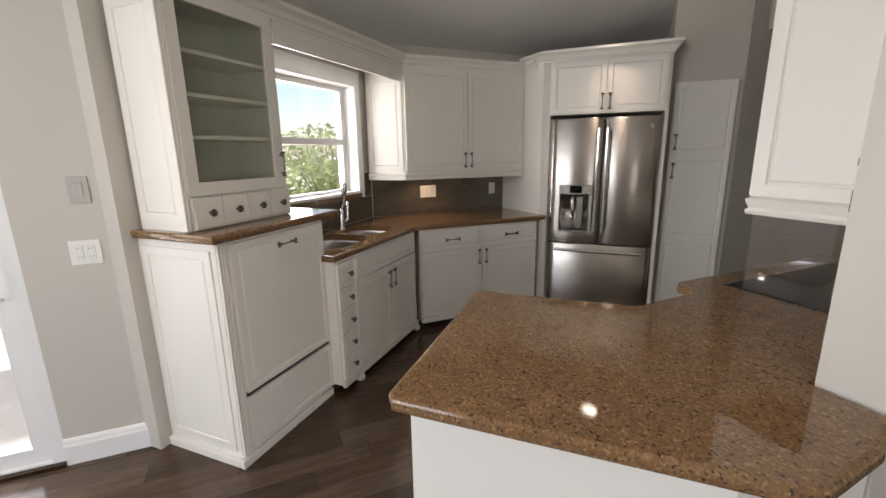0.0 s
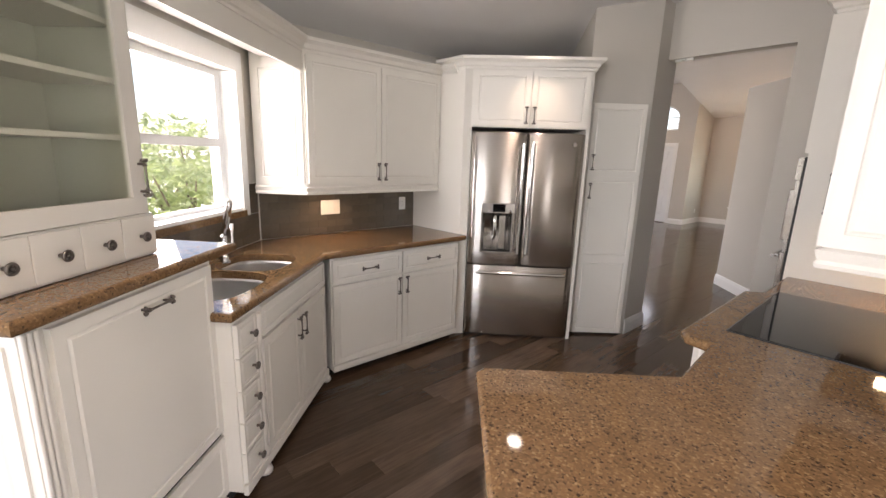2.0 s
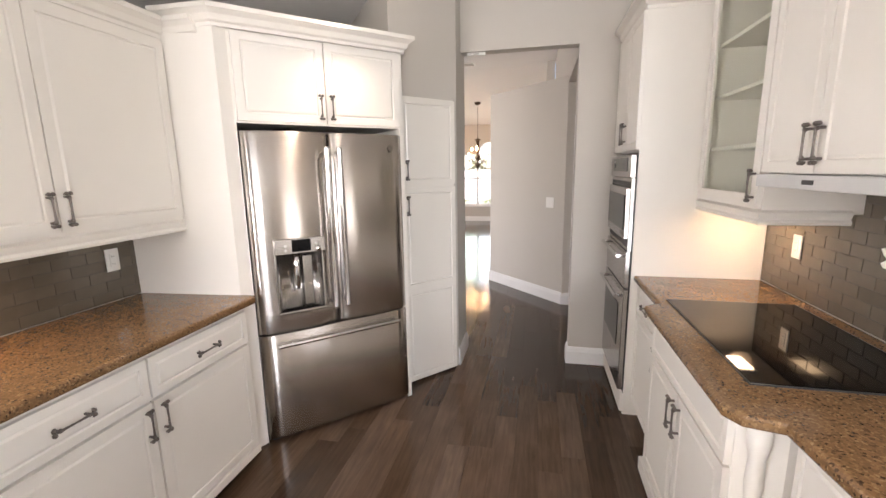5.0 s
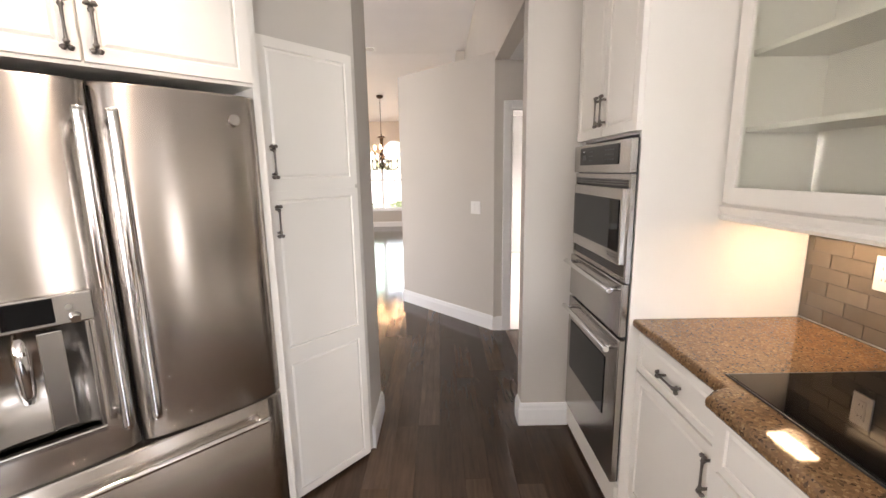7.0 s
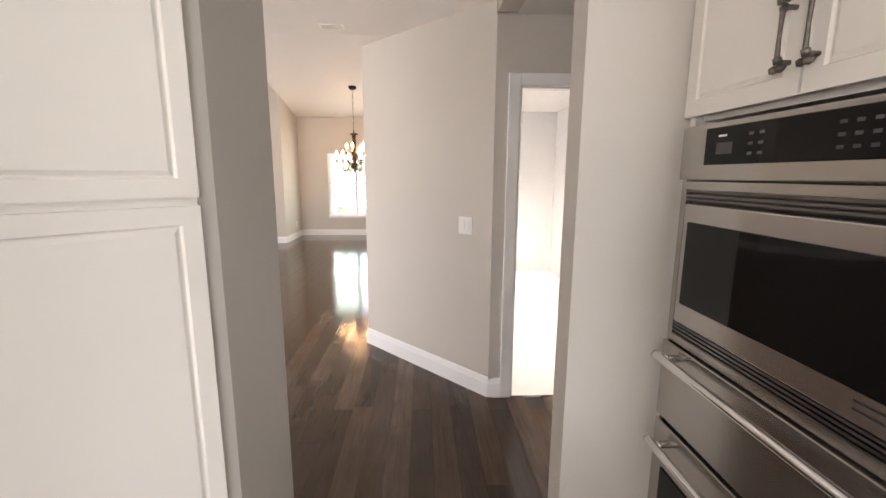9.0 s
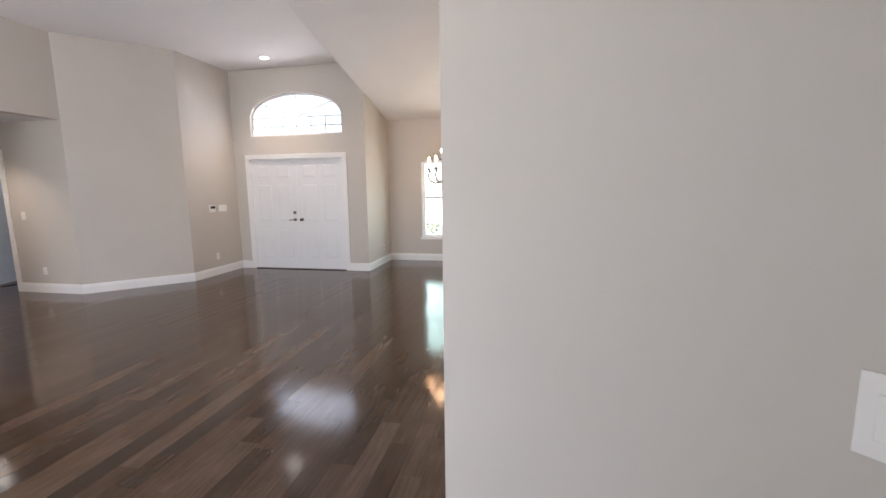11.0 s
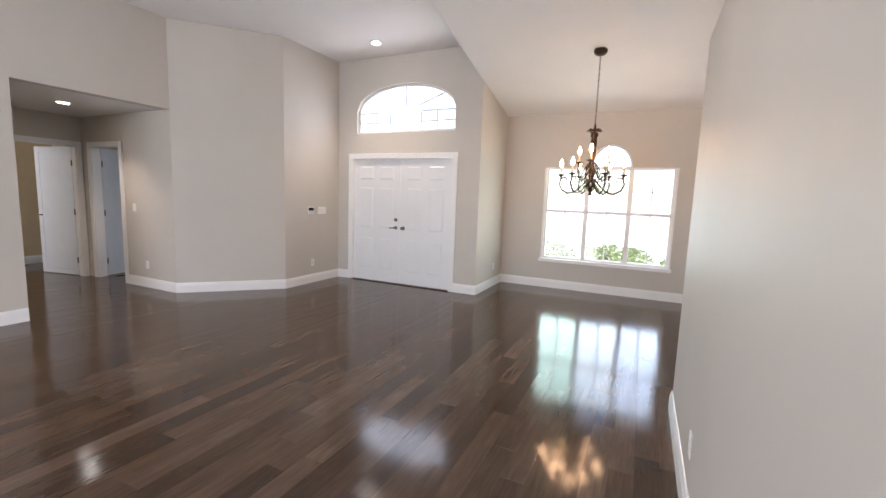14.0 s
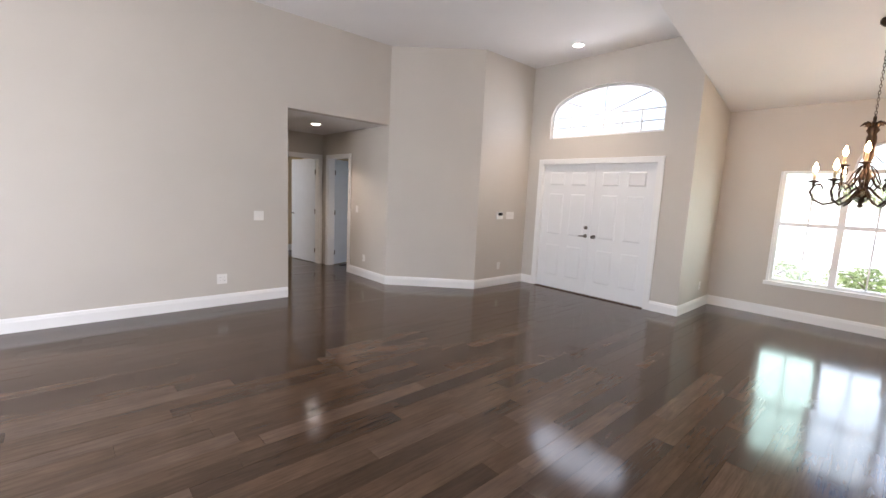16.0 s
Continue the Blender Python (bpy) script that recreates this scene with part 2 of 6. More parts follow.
BLACK = material("black_plastic_and_shade", (0.02, 0.02, 0.02), 0.4)
PLATE = material("white_switch_plastic", (0.8, 0.79, 0.76), 0.3, var=0.01)
METALPLATE = material("steel_switch_plate", (0.42, 0.4, 0.37), 0.42, 0.6, var=0.05)
GLASS = glass_mat("window_glass", through_share=0.94)
CABGLASS = glass_mat("frosty_cabinet_glass", (0.94, 0.955, 0.92), 0.08, 0.93)
BRONZE = material("dark_bronze", (0.055, 0.035, 0.022), 0.4, 0.7, var=0.4, scale=50)
BULB = glow("warm_bulb", (1.0, 0.6, 0.3), 36)
LAMPFACE = glow("recessed_lamp_face", (1.0, 0.93, 0.82), 12)
CRYSTAL = glass_mat("pale_green_crystal_glass", (0.93, 1.0, 0.86), 0.02, 0.72)
LAUNDRYTILE = material("white_floor_tile", (0.82, 0.82, 0.8), 0.25, var=0.03)
LEAF = material("garden_leaf", (0.12, 0.17, 0.07), 0.5, var=0.45, scale=3)
_ln = LEAF.node_tree
_thin = _ln.nodes.new("ShaderNodeBsdfTranslucent")
_thin.inputs["Color"].default_value = (0.4, 0.48, 0.2, 1)
_add = _ln.nodes.new("ShaderNodeMixShader")
_add.inputs["Fac"].default_value = 0.5
_ln.links.new(_ln.nodes["Principled BSDF"].outputs[0], _add.inputs[1])
_ln.links.new(_thin.outputs[0], _add.inputs[2])
_ln.links.new(_add.outputs[0], _ln.nodes["Material Output"].inputs["Surface"])
GRASS = material("lawn", (0.075, 0.11, 0.035), 0.9, var=0.3, scale=2)
PAVER = material("pale_terrace_paving", (0.66, 0.63, 0.58), 0.8, var=0.08)
STUCCO = material("pale_stucco", (0.75, 0.72, 0.66), 0.8, var=0.04)
TRUNK = material("bark", (0.12, 0.09, 0.06), 0.9, var=0.3, scale=20)
DARKSTEEL = brushed("dark_steel", (0.36, 0.34, 0.32), 0.22, (1, 1, 40))
# pale ground colour carries the glare outside the front windows
GLAREGROUND = material("pale_glare_ground", (0.62, 0.6, 0.57), 0.85, var=0.06, scale=0.6)


# ---------------------------------------------------------------- mesh helpers
def box(bm, x0, x1, y0, y1, z0, z1, bevel=0.0):
    vs = [bm.verts.new((x, y, z)) for z in (z0, z1) for y in (y0, y1) for x in (x0, x1)]
    fs = [bm.faces.new([vs[i] for i in q]) for q in ((0, 2, 3, 1), (4, 5, 7, 6), (0, 1, 5, 4), (2, 6, 7, 3), (0, 4, 6, 2), (1, 3, 7, 5))]
    if bevel:
        es = list({e for f in fs for e in f.edges})
        bmesh.ops.bevel(bm, geom=es, offset=bevel, segments=2, affect="EDGES", profile=0.5)
    return fs


def prism(bm, pts, z0, z1):
    """An upright prism over a plan outline; z1 may be a function of x, y."""
    top = z1 if callable(z1) else (lambda x, y: z1)
    lo = [bm.verts.new((x, y, z0)) for x, y in pts]
    hi = [bm.verts.new((x, y, top(x, y))) for x, y in pts]
    n = len(pts)
    fs = [bm.faces.new(lo[::-1]), bm.faces.new(hi)]
    for i in range(n):
        fs.append(bm.faces.new((lo[i], lo[(i + 1) % n], hi[(i + 1) % n], hi[i])))
    bmesh.ops.recalc_face_normals(bm, faces=fs)
    return fs


def tube(bm, pts, radius, seg=8, caps=True):
    """A round bar swept along points; radius may be a list."""
    pts = [Vector(p) for p in pts]
    rings = []
    for i, p in enumerate(pts):
        d = (pts[min(i + 1, len(pts) - 1)] - pts[max(i - 1, 0)]).normalized()
        a = d.orthogonal().normalized() if i == 0 else (rings[-1][1] - d * d.dot(rings[-1][1])).normalized()
        b = d.cross(a)
        r = radius[i] if isinstance(radius, (list, tuple)) else radius
        ring = [bm.verts.new(p + (a * math.cos(k * math.tau / seg) + b * math.sin(k * math.tau / seg)) * r) for k in range(seg)]
        rings.append((ring, a))
    for (r0, _), (r1, _) in zip(rings, rings[1:]):
        for k in range(seg):
            f = bm.faces.new((r0[k], r0[(k + 1) % seg], r1[(k + 1) % seg], r1[k]))
            f.smooth = True
    if caps:
        bm.faces.new(rings[0][0][::-1])
        bm.faces.new(rings[-1][0])


def lathe(bm, profile, center=(0, 0, 0), seg=16):
    """A turned shape: profile rows of (radius, z)."""
    cx, cy, cz = center
    rings = [[bm.verts.new((cx + r * math.cos(k * math.tau / seg), cy + r * math.sin(k * math.tau / seg), cz + z)) for k in range(seg)] for r, z in profile]
    for r0, r1 in zip(rings, rings[1:]):
        for k in range(seg):
            f = bm.faces.new((r0[k], r0[(k + 1) % seg], r1[(k + 1) % seg], r1[k]))
            f.smooth = True
    bm.faces.new(rings[0][::-1])
    bm.faces.new(rings[-1])


def extrude_profile(bm, path, profile, closed=False):
    """Moulding: a profile of (out, up) swept along plan points, out to the right of the way."""
    n = len(path)
    dirs = []
    for i in range(n - 1):
        d = Vector((path[i + 1][0] - path[i][0], path[i + 1][1] - path[i][1])).normalized()
        dirs.append(d)
    rings = []
    for i in range(n):
        d0, d1 = dirs[max(i - 1, 0)], dirs[min(i, n - 2)]
        n0, n1 = Vector((d0.y, -d0.x)), Vector((d1.y, -d1.x))
        m = (n0 + n1)
        m = m / max(0.3, m.dot(n0))
        rings.append([bm.verts.new((path[i][0] + m.x * o, path[i][1] + m.y * o, z)) for o, z in profile])
    k = len(profile)
    fs = []
    for r0, r1 in zip(rings, rings[1:]):
        for j in range(k):
            fs.append(bm.faces.new((r0[j], r0[(j + 1) % k], r1[(j + 1) % k], r1[j])))
    fs.append(bm.faces.new(rings[0][::-1]))
    fs.append(bm.faces.new(rings[-1]))
    bmesh.ops.recalc_face_normals(bm, faces=fs)


def mesh_of(name, bm, mat, smooth=False):
    me = bpy.data.meshes.new(name)
    bm.normal_update()
    bm.to_mesh(me)
    bm.free()
    me.materials.append(mat)
    if smooth:
        me.polygons.foreach_set("use_smooth", [True] * len(me.polygons))
    return me


def part(name, bm, mat, parent=None, label=""):
    ob = new(name, mesh_of(name, bm, mat))
    if parent is not None:
        ob.parent = parent
    return tagged(ob, label)


def use(name, me, parent, m=None, label=""):
    """Another object on a shared mesh."""
    ob = new(name, me)
    if parent is not None:
        ob.parent = parent
    if m is not None:
        ob.matrix_basis = m
    return tagged(ob, label)


def thing(name, label, category, m=None, group=""):
    ob = new(name)
    if m is not None:
        ob.matrix_basis = m
    return tagged(ob, label, category, group)


def structure(name, bm, mat, label, category):
    return tagged(part(name, bm, mat), label, category, kind="structure")


B = bmesh.new


def ring_frame(bm, x0, x1, z0, z1, w, y0, y1):
    """A square frame of one piece in the x-z plane."""
    quads = []
    for y in (y0, y1):
        o = [bm.verts.new(v) for v in ((x0, y, z0), (x1, y, z0), (x1, y, z1), (x0, y, z1))]
        i = [bm.verts.new(v) for v in ((x0 + w, y, z0 + w), (x1 - w, y, z0 + w), (x1 - w, y, z1 - w), (x0 + w, y, z1 - w))]
        quads.append((o, i))
    (o0, i0), (o1, i1) = quads
    fs = []
    for k in range(4):
        n = (k + 1) % 4
        fs += [bm.faces.new((o0[k], o0[n], i0[n], i0[k])), bm.faces.new((o1[n], o1[k], i1[k], i1[n])), bm.faces.new((o0[n], o0[k], o1[k], o1[n])), bm.faces.new((i0[k], i0[n], i1[n], i1[k]))]
    bmesh.ops.recalc_face_normals(bm, faces=fs)


# ---------------------------------------------------------------- walls
def wall(name, p0, p1, thick, z1, openings=(), label="greige painted plaster wall", z0=0.0, mat=None):
    """A wall from p0 to p1 whose room face is on that line; its thickness lies to the right of the way. Openings: (s0, s1, low, high)."""
    d = Vector((p1[0] - p0[0], p1[1] - p0[1]))
    length = d.length
    bm = B()
    cuts = sorted(openings)
    s = 0.0
    for s0, s1, lo, hi in cuts:
        if s0 > s:
            box(bm, s, s0, -thick, 0, z0, z1)
        if lo > z0:
            box(bm, s0, s1, -thick, 0, z0, lo)
        if hi < z1:
            box(bm, s0, s1, -thick, 0, hi, z1)
        s = s1
    if s < length:
        box(bm, s, length, -thick, 0, z0, z1)
    ob = structure(name, bm, mat or WALL, label, "wall")
    ob.matrix_basis = pose(p0[0], p0[1], 0, 0, 0, math.degrees(math.atan2(d.y, d.x)))
    return ob


BASE_PROFILE = [(0, 0), (0.017, 0), (0.017, 0.1), (0.013, 0.112), (0.011, 0.125), (0.005, 0.138), (0, 0.14)]


def baseboard(path):
    bm = B()
    extrude_profile(bm, path, BASE_PROFILE)
    structure("baseboard", bm, TRIM, "white moulded baseboard along the wall", "baseboard")


TOP = 3.72
R2 = math.sqrt(0.5)
# living room
wall("wall_west", (-8.30, 9.39), (-8.30, 2.85), 0.15, TOP, [(0.0, 1.575, 0.0, 2.485)])
wall("wall_angled", (-7.31, 10.41), (-8.30, 9.39), 0.15, TOP)
wall("wall_keypad", (-7.31, 11.63), (-7.31, 10.41), 0.15, TOP)
FX0, FX1 = -6.93, -5.14
wd = B()
for x0, x1, z0, z1 in ((-7.46, -7.0, 0, TOP), (-7.0, FX0, 2.045, TOP), (FX0, FX1, 2.045, 2.45), (FX0, FX1, 3.195, TOP), (FX1, -4.724, 2.045, TOP), (-5.165, -4.724, 0, 2.045)):
    box(wd, x0, x1, 11.63, 11.78, z0, z1)


def arch_fill(bm, x0, x1, spring, top, y0, y1, n=28):
    """The wall left above an elliptical arch, inside its square opening."""
    c, a, r = (x0 + x1) / 2, (x1 - x0) / 2, top - spring
    cols = []
    for i in range(n):
        xa, xb = x0 + (x1 - x0) * i / n, x0 + (x1 - x0) * (i + 1) / n
        za = spring + r * math.sqrt(max(0, 1 - ((xa - c) / a) ** 2))
        zb = spring + r * math.sqrt(max(0, 1 - ((xb - c) / a) ** 2))
        if min(za, zb) > top - 0.002:
            continue
        vs = [bm.verts.new(v) for v in ((xa, y0, za), (xb, y0, zb), (xb, y0, top), (xa, y0, top), (xa, y1, za), (xb, y1, zb), (xb, y1, top), (xa, y1, top))]
        for q in ((0, 1, 2, 3), (7, 6, 5, 4), (0, 4, 5, 1)):
            bm.faces.new([vs[k] for k in q])
        cols += vs
    bmesh.ops.remove_doubles(bm, verts=cols, dist=0.0005)


arch_fill(wd, FX0, FX1, 2.80, 3.195, 11.63, 11.78)
structure("wall_north_foyer", wd, WALL, "greige wall over the white entrance doors with an arched opening", "wall")
jb = B()
box(jb, -4.874, -4.724, 11.78, 13.03, 0, 3.4)
structure("wall_jog", jb, WALL, "short greige return wall beside the dining window", "wall")
# dining wall with a wide window and an arch above its middle part
WX0, WX1, WZ0, WZ1 = -4.04, -2.087, 0.46, 2.0
AX0, AX1, AZ = -3.33, -2.72, 2.36
db = B()
for x0, x1, z0, z1 in ((-4.724, WX0, 0, 3.1), (WX0, WX1, 0, WZ0), (WX1, -1.3, 0, 3.1), (WX0, AX0, WZ1, 3.1), (AX1, WX1, WZ1, 3.1), (AX0, AX1, AZ, 3.1)):
    box(db, x0, x1, 12.882, 13.03, z0, z1)
arch_fill(db, AX0, AX1, WZ1 + 0.02, AZ, 12.882, 13.03)
structure("wall_north_dining", db, WALL, "greige dining room wall round the large window", "wall")
wall("wall_dining_east", (-1.45, 9.04), (-1.45, 12.882), 0.15, 3.6)
wall("wall_dining_south", (-2.1, 9.04), (-1.45, 9.04), 0.15, 2.515)
cw = B()
prism(cw, [(-2.218, 5.91), (-2.098, 5.91), (-2.098, 9.04), (-2.218, 9.04)], 0, 2.515)
structure("wall_east_living", cw, WALL, "long greige wall between living room and laundry", "wall")
ab = B()
prism(ab, [(-2.218, 5.91), (-1.29, 4.93), (-1.20, 5.02), (-2.098, 5.97)], 0, 2.515)
structure("wall_angled_hall", ab, WALL, "angled greige wall with a white switch", "wall")
# passage between kitchen and living room
wall("wall_laundry", (1.6, 4.92), (-1.29, 4.92), 0.12, 2.44, [(1.96, 2.74, 0.0, 2.04)])
pb = B()
for x0, x1, z0, z1 in ((-1.317, 1.6, 0, TOP), (-2.175, -1.317, 2.42, TOP)):
    box(pb, x0, x1, 3.385, 3.49, z0, z1)
structure("wall_passage", pb, WALL, "greige wall with a tall square passage opening", "wall")
kceil = lambda x, y=0: min(3.63, 2.45 + 0.26 * (x + 3.72))
pc = B()
prism(pc, [(-2.531, 2.779), (-2.175, 3.185), (-2.175, 3.55), (-3.9, 3.55), (-3.9, 3.42), (-3.15, 3.42)], 0, TOP)
structure("wall_pantry", pc, WALL, "greige wall round the pantry closet", "wall")
# unseen closing wall; its opening is added for the living room fill
tw = B()
for x0, x1, z0, z1 in ((-8.45, -7.7, 0, TOP), (-7.7, -4.3, 2.35, TOP), (-4.3, -3.9, 0, TOP)):
    box(tw, x0, x1, 2.85, 3.0, z0, z1)
structure("wall_south_living", tw, WALL, "plain greige wall closing the living room", "wall")
# kitchen outer walls
kw = B()
box(kw, -3.87, -3.725, 0.4, 3.42, 0, 2.6)
structure("wall_west_kitchen", kw, WALL, "greige kitchen wall behind the cabinets", "wall")
# angled window wall: origin at its south end, local x to the north-west, room on the right
SINKWALL = pose(-2.24, -1.02, 0, 0, 0, 135)
SW0, SW1, SZ0, SZ1 = 0.86, 1.90, 1.14, 2.05
sb = B()
for s0, s1, z0, z1 in ((-0.1, SW0, 0, 2.95), (SW0, SW1, 0, SZ0), (SW0, SW1, SZ1, 2.95), (SW1, 2.15, 0, 2.95)):
    box(sb, s0, s1, 0, 0.2, z0, z1)
ob = structure("wall_sink", sb, WALL, "angled kitchen wall with the sink window", "wall")
ob.matrix_basis = SINKWALL
# wall with the sliding door
sl = B()
for y0, y1, z0, z1 in ((-1.5, -1.0, 0, 3.3), (-3.4, -1.5, 2.06, 3.3), (-4.2, -3.4, 0, 3.3)):
    box(sl, -2.39, -2.24, y0, y1, z0, z1)
structure("wall_slider", sl, WALL, "greige wall beside the sliding glass door", "wall")
es = B()
box(es, -0.335, -0.195, 0.78, 3.385, 0, TOP)
structure("wall_east_kitchen", es, WALL, "greige wall end beside the peninsula", "wall")
# unseen closing wall; its opening is added to hold the south lamp
cl = B()
for x0, x1, z0, z1 in ((-2.39, -1.2, 0, TOP), (-1.2, 1.8, 0, 1.2), (-1.2, 1.8, 3.0, TOP), (1.8, 4.15, 0, TOP)):
    box(cl, x0, x1, -4.35, -4.2, z0, z1)
structure("wall_south_family", cl, WALL, "plain greige wall closing the family room", "wall")
# unseen closing wall; its opening is added for the east lamp
cl = B()
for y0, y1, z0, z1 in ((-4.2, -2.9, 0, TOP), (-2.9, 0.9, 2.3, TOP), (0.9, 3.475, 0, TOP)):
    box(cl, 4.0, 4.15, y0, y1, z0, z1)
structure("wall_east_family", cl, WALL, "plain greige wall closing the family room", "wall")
cl = B()
box(cl, 1.6, 4.15, 3.475, 3.62, 0, TOP)
structure("wall_north_family", cl, WALL, "plain greige wall closing the family room", "wall")
cl = B()
box(cl, 1.6, 1.72, 3.62, 9.2, 0, TOP)
structure("wall_east_corridor", cl, WALL, "plain greige wall closing the corridor", "wall")

# ceilings
cb = B()
box(cb, -8.45, -4.724, 2.85, 11.75, 3.63, 3.72)
box(cb, -4.724, 1.72, 3.45, 9.33, 3.63, 3.72)
box(cb, -4.724, -3.9, 2.85, 3.45, 3.63, 3.72)
structure("ceiling", cb, CEIL, "flat white painted ceiling of the living room", "ceiling")
cb = B()
vs = [cb.verts.new(v) for v in ((-4.724, 9.33, 3.63), (-1.4, 9.33, 3.63), (-1.4, 12.95, 2.835), (-4.724, 12.95, 2.835), (-4.724, 9.33, 3.75), (-1.4, 9.33, 3.75), (-1.4, 12.95, 2.95), (-4.724, 12.95, 2.95))]
for q in ((0, 1, 2, 3), (7, 6, 5, 4), (0, 4, 5, 1), (1, 5, 6, 2), (2, 6, 7, 3), (3, 7, 4, 0)):
    cb.faces.new([vs[k] for k in q])
structure("ceiling_dining", cb, CEIL, "white ceiling sloping down to the dining window", "ceiling")
cb = B()
prism(cb, [(-4.735, 9.33), (-4.727, 9.33), (-4.727, 11.63), (-4.735, 11.63)], 3.0, TOP)
for v in cb.verts:
    if v.co.z < 3.2:
        v.co.z = 3.68 - 0.22 * (v.co.y - 9.33)
structure("fascia", cb, WALL, "plaster face between the two ceilings", "wall")
cb = B()
vs = [cb.verts.new((x, y, z + dz)) for dz in (0, 0.1) for x, y, z in ((-3.95, -4.3, 2.39), (0.82, -4.3, 3.63), (0.82, 3.5, 3.63), (-3.95, 3.5, 2.39))]
for q in ((0, 1, 2, 3), (7, 6, 5, 4), (0, 4, 5, 1), (1, 5, 6, 2), (2, 6, 7, 3), (3, 7, 4, 0)):
    cb.faces.new([vs[k] for k in q])
box(cb, 0.82, 4.15, -4.3, 3.5, 3.63, 3.73)
structure("ceiling_kitchen", cb, CEIL, "white kitchen ceiling rising towards the family room", "ceiling")
cb = B()
box(cb, -1.17, 1.6, 3.49, 4.92, 2.44, 2.5)
structure("ceiling_corridor", cb, CEIL, "low white ceiling of the side corridor", "ceiling")
cb = B()
prism(cb, [(-1.2, 4.98), (1.6, 4.98), (1.6, 8.89), (-2.098, 8.89), (-2.098, 5.97)], 2.44, 2.5)
structure("ceiling_laundry", cb, CEIL, "white laundry room ceiling", "ceiling")
cb = B()
box(cb, -1.29, -1.17, 3.49, 9.2, 2.505, TOP)
box(cb, -1.29, -1.17, 3.49, 4.9, 2.44, 2.505)
structure("wall_bulkhead", cb, WALL, "greige bulkhead over the side corridor and laundry", "wall")
# side hall with two doors
hb = B()
box(hb, -11.4, -8.45, 7.66, 7.81, 0, 2.6)
structure("wall_hall_south", hb, WALL, "greige hall wall", "wall")
hb = B()
for x0, x1, z0, z1 in ((-9.5, -8.30, 0, 2.6), (-10.26, -9.5, 2.04, 2.6), (-11.4, -10.26, 0, 2.6)):
    box(hb, x0, x1, 9.39, 9.51, z0, z1)
structure("wall_hall_north", hb, WALL, "greige hall wall with a door opening", "wall")
hb = B()
for y0, y1, z0, z1 in ((7.81, 8.51, 0, 2.6), (8.51, 9.31, 2.04, 2.6), (9.31, 9.39, 0, 2.6)):
    box(hb, -10.62, -10.5, y0, y1, z0, z1)
structure("wall_hall_west", hb, WALL, "greige hall end wall with a door opening", "wall")
hb = B()
box(hb, -11.4, -8.45, 7.81, 9.51, 2.485, 2.58)
structure("ceiling_hall", hb, CEIL, "low white hall ceiling", "ceiling")
hb = B()
box(hb, -12.6, -12.48, 6.5, 11.5, 0, 2.6)
box(hb, -12.6, -8.45, 11.5, 11.6, 0, 2.6)
box(hb, -12.6, -10.62, 6.4, 6.5, 0, 2.6)
box(hb, -12.6, -10.62, 6.5, 11.5, 2.5, 2.6)
box(hb, -10.62, -8.45, 9.51, 11.5, 2.5, 2.6)
structure("wall_bedroom", hb, material("warm_bedroom_paint", (0.62, 0.5, 0.32), 0.6, var=0.03), "warm tan bedroom walls beyond the hall", "wall")

# laundry room behind the open door
lb = B()
box(lb, -2.09, 1.6, 8.77, 8.89, 0, 2.44)
structure("wall_laundry_north", lb, DOORW, "white laundry room wall", "wall")
lb = B()
box(lb, 0.3, 0.42, 4.98, 8.77, 0, 2.44)
structure("wall_laundry_east", lb, DOORW, "white laundry room wall", "wall")
lb = B()
prism(lb, [(-2.098, 5.98), (-1.195, 4.985), (-1.19, 5.0), (-2.085, 5.99)], 0, 2.44)
box(lb, -2.097, -2.085, 5.99, 8.77, 0, 2.44)
structure("wall_laundry_west", lb, DOORW, "white laundry room wall", "wall")

baseboard([(-2.24, -1.5), (-2.24, -1.03)])
baseboard([(-8.30, 3.0), (-8.30, 7.81)])
baseboard([(-9.42, 9.39), (-8.30, 9.39), (-7.31, 10.41), (-7.31, 11.63), (-7.09, 11.63)])
baseboard([(-5.09, 11.63), (-4.724, 11.63), (-4.724, 12.882), (-1.45, 12.882)])
baseboard([(-2.218, 9.05), (-2.218, 5.91), (-1.29, 4.93), (-1.21, 4.92)])
baseboard([(-2.175, 3.185), (-2.175, 3.55), (-3.5, 3.55)])
baseboard([(-1.317, 3.49), (-1.317, 3.385), (-1.04, 3.385)])
baseboard([(-0.195, 0.79), (-0.195, 3.4)])
baseboard([(-12.48, 6.6), (-12.48, 11.4)])


# ---------------------------------------------------------------- cabinet parts
def panel_door(bm, x0, x1, z0, z1, y=0.0, t=0.02, rail=0.055):
    """A raised-panel front in the x-z plane; its face looks towards -y and stands at y - t."""
    fs = box(bm, x0, x1, y - t, y, z0, z1)
    front = fs[2]
    r = min(rail, (x1 - x0) * 0.24, (z1 - z0) * 0.28)
    es = [e for e in front.edges]
    bmesh.ops.inset_region(bm, faces=[front], thickness=0.004, depth=-0.0)
    bmesh.ops.inset_region(bm, faces=[front], thickness=r, depth=0)
    bmesh.ops.inset_region(bm, faces=[front], thickness=0.005, depth=-0.006)
    bmesh.ops.inset_region(bm, faces=[front], thickness=0.004, depth=0)
    bmesh.ops.inset_region(bm, faces=[front], thickness=0.012, depth=0.005)
    for e in es:
        for v in e.verts:
            v.co.y += 0.003


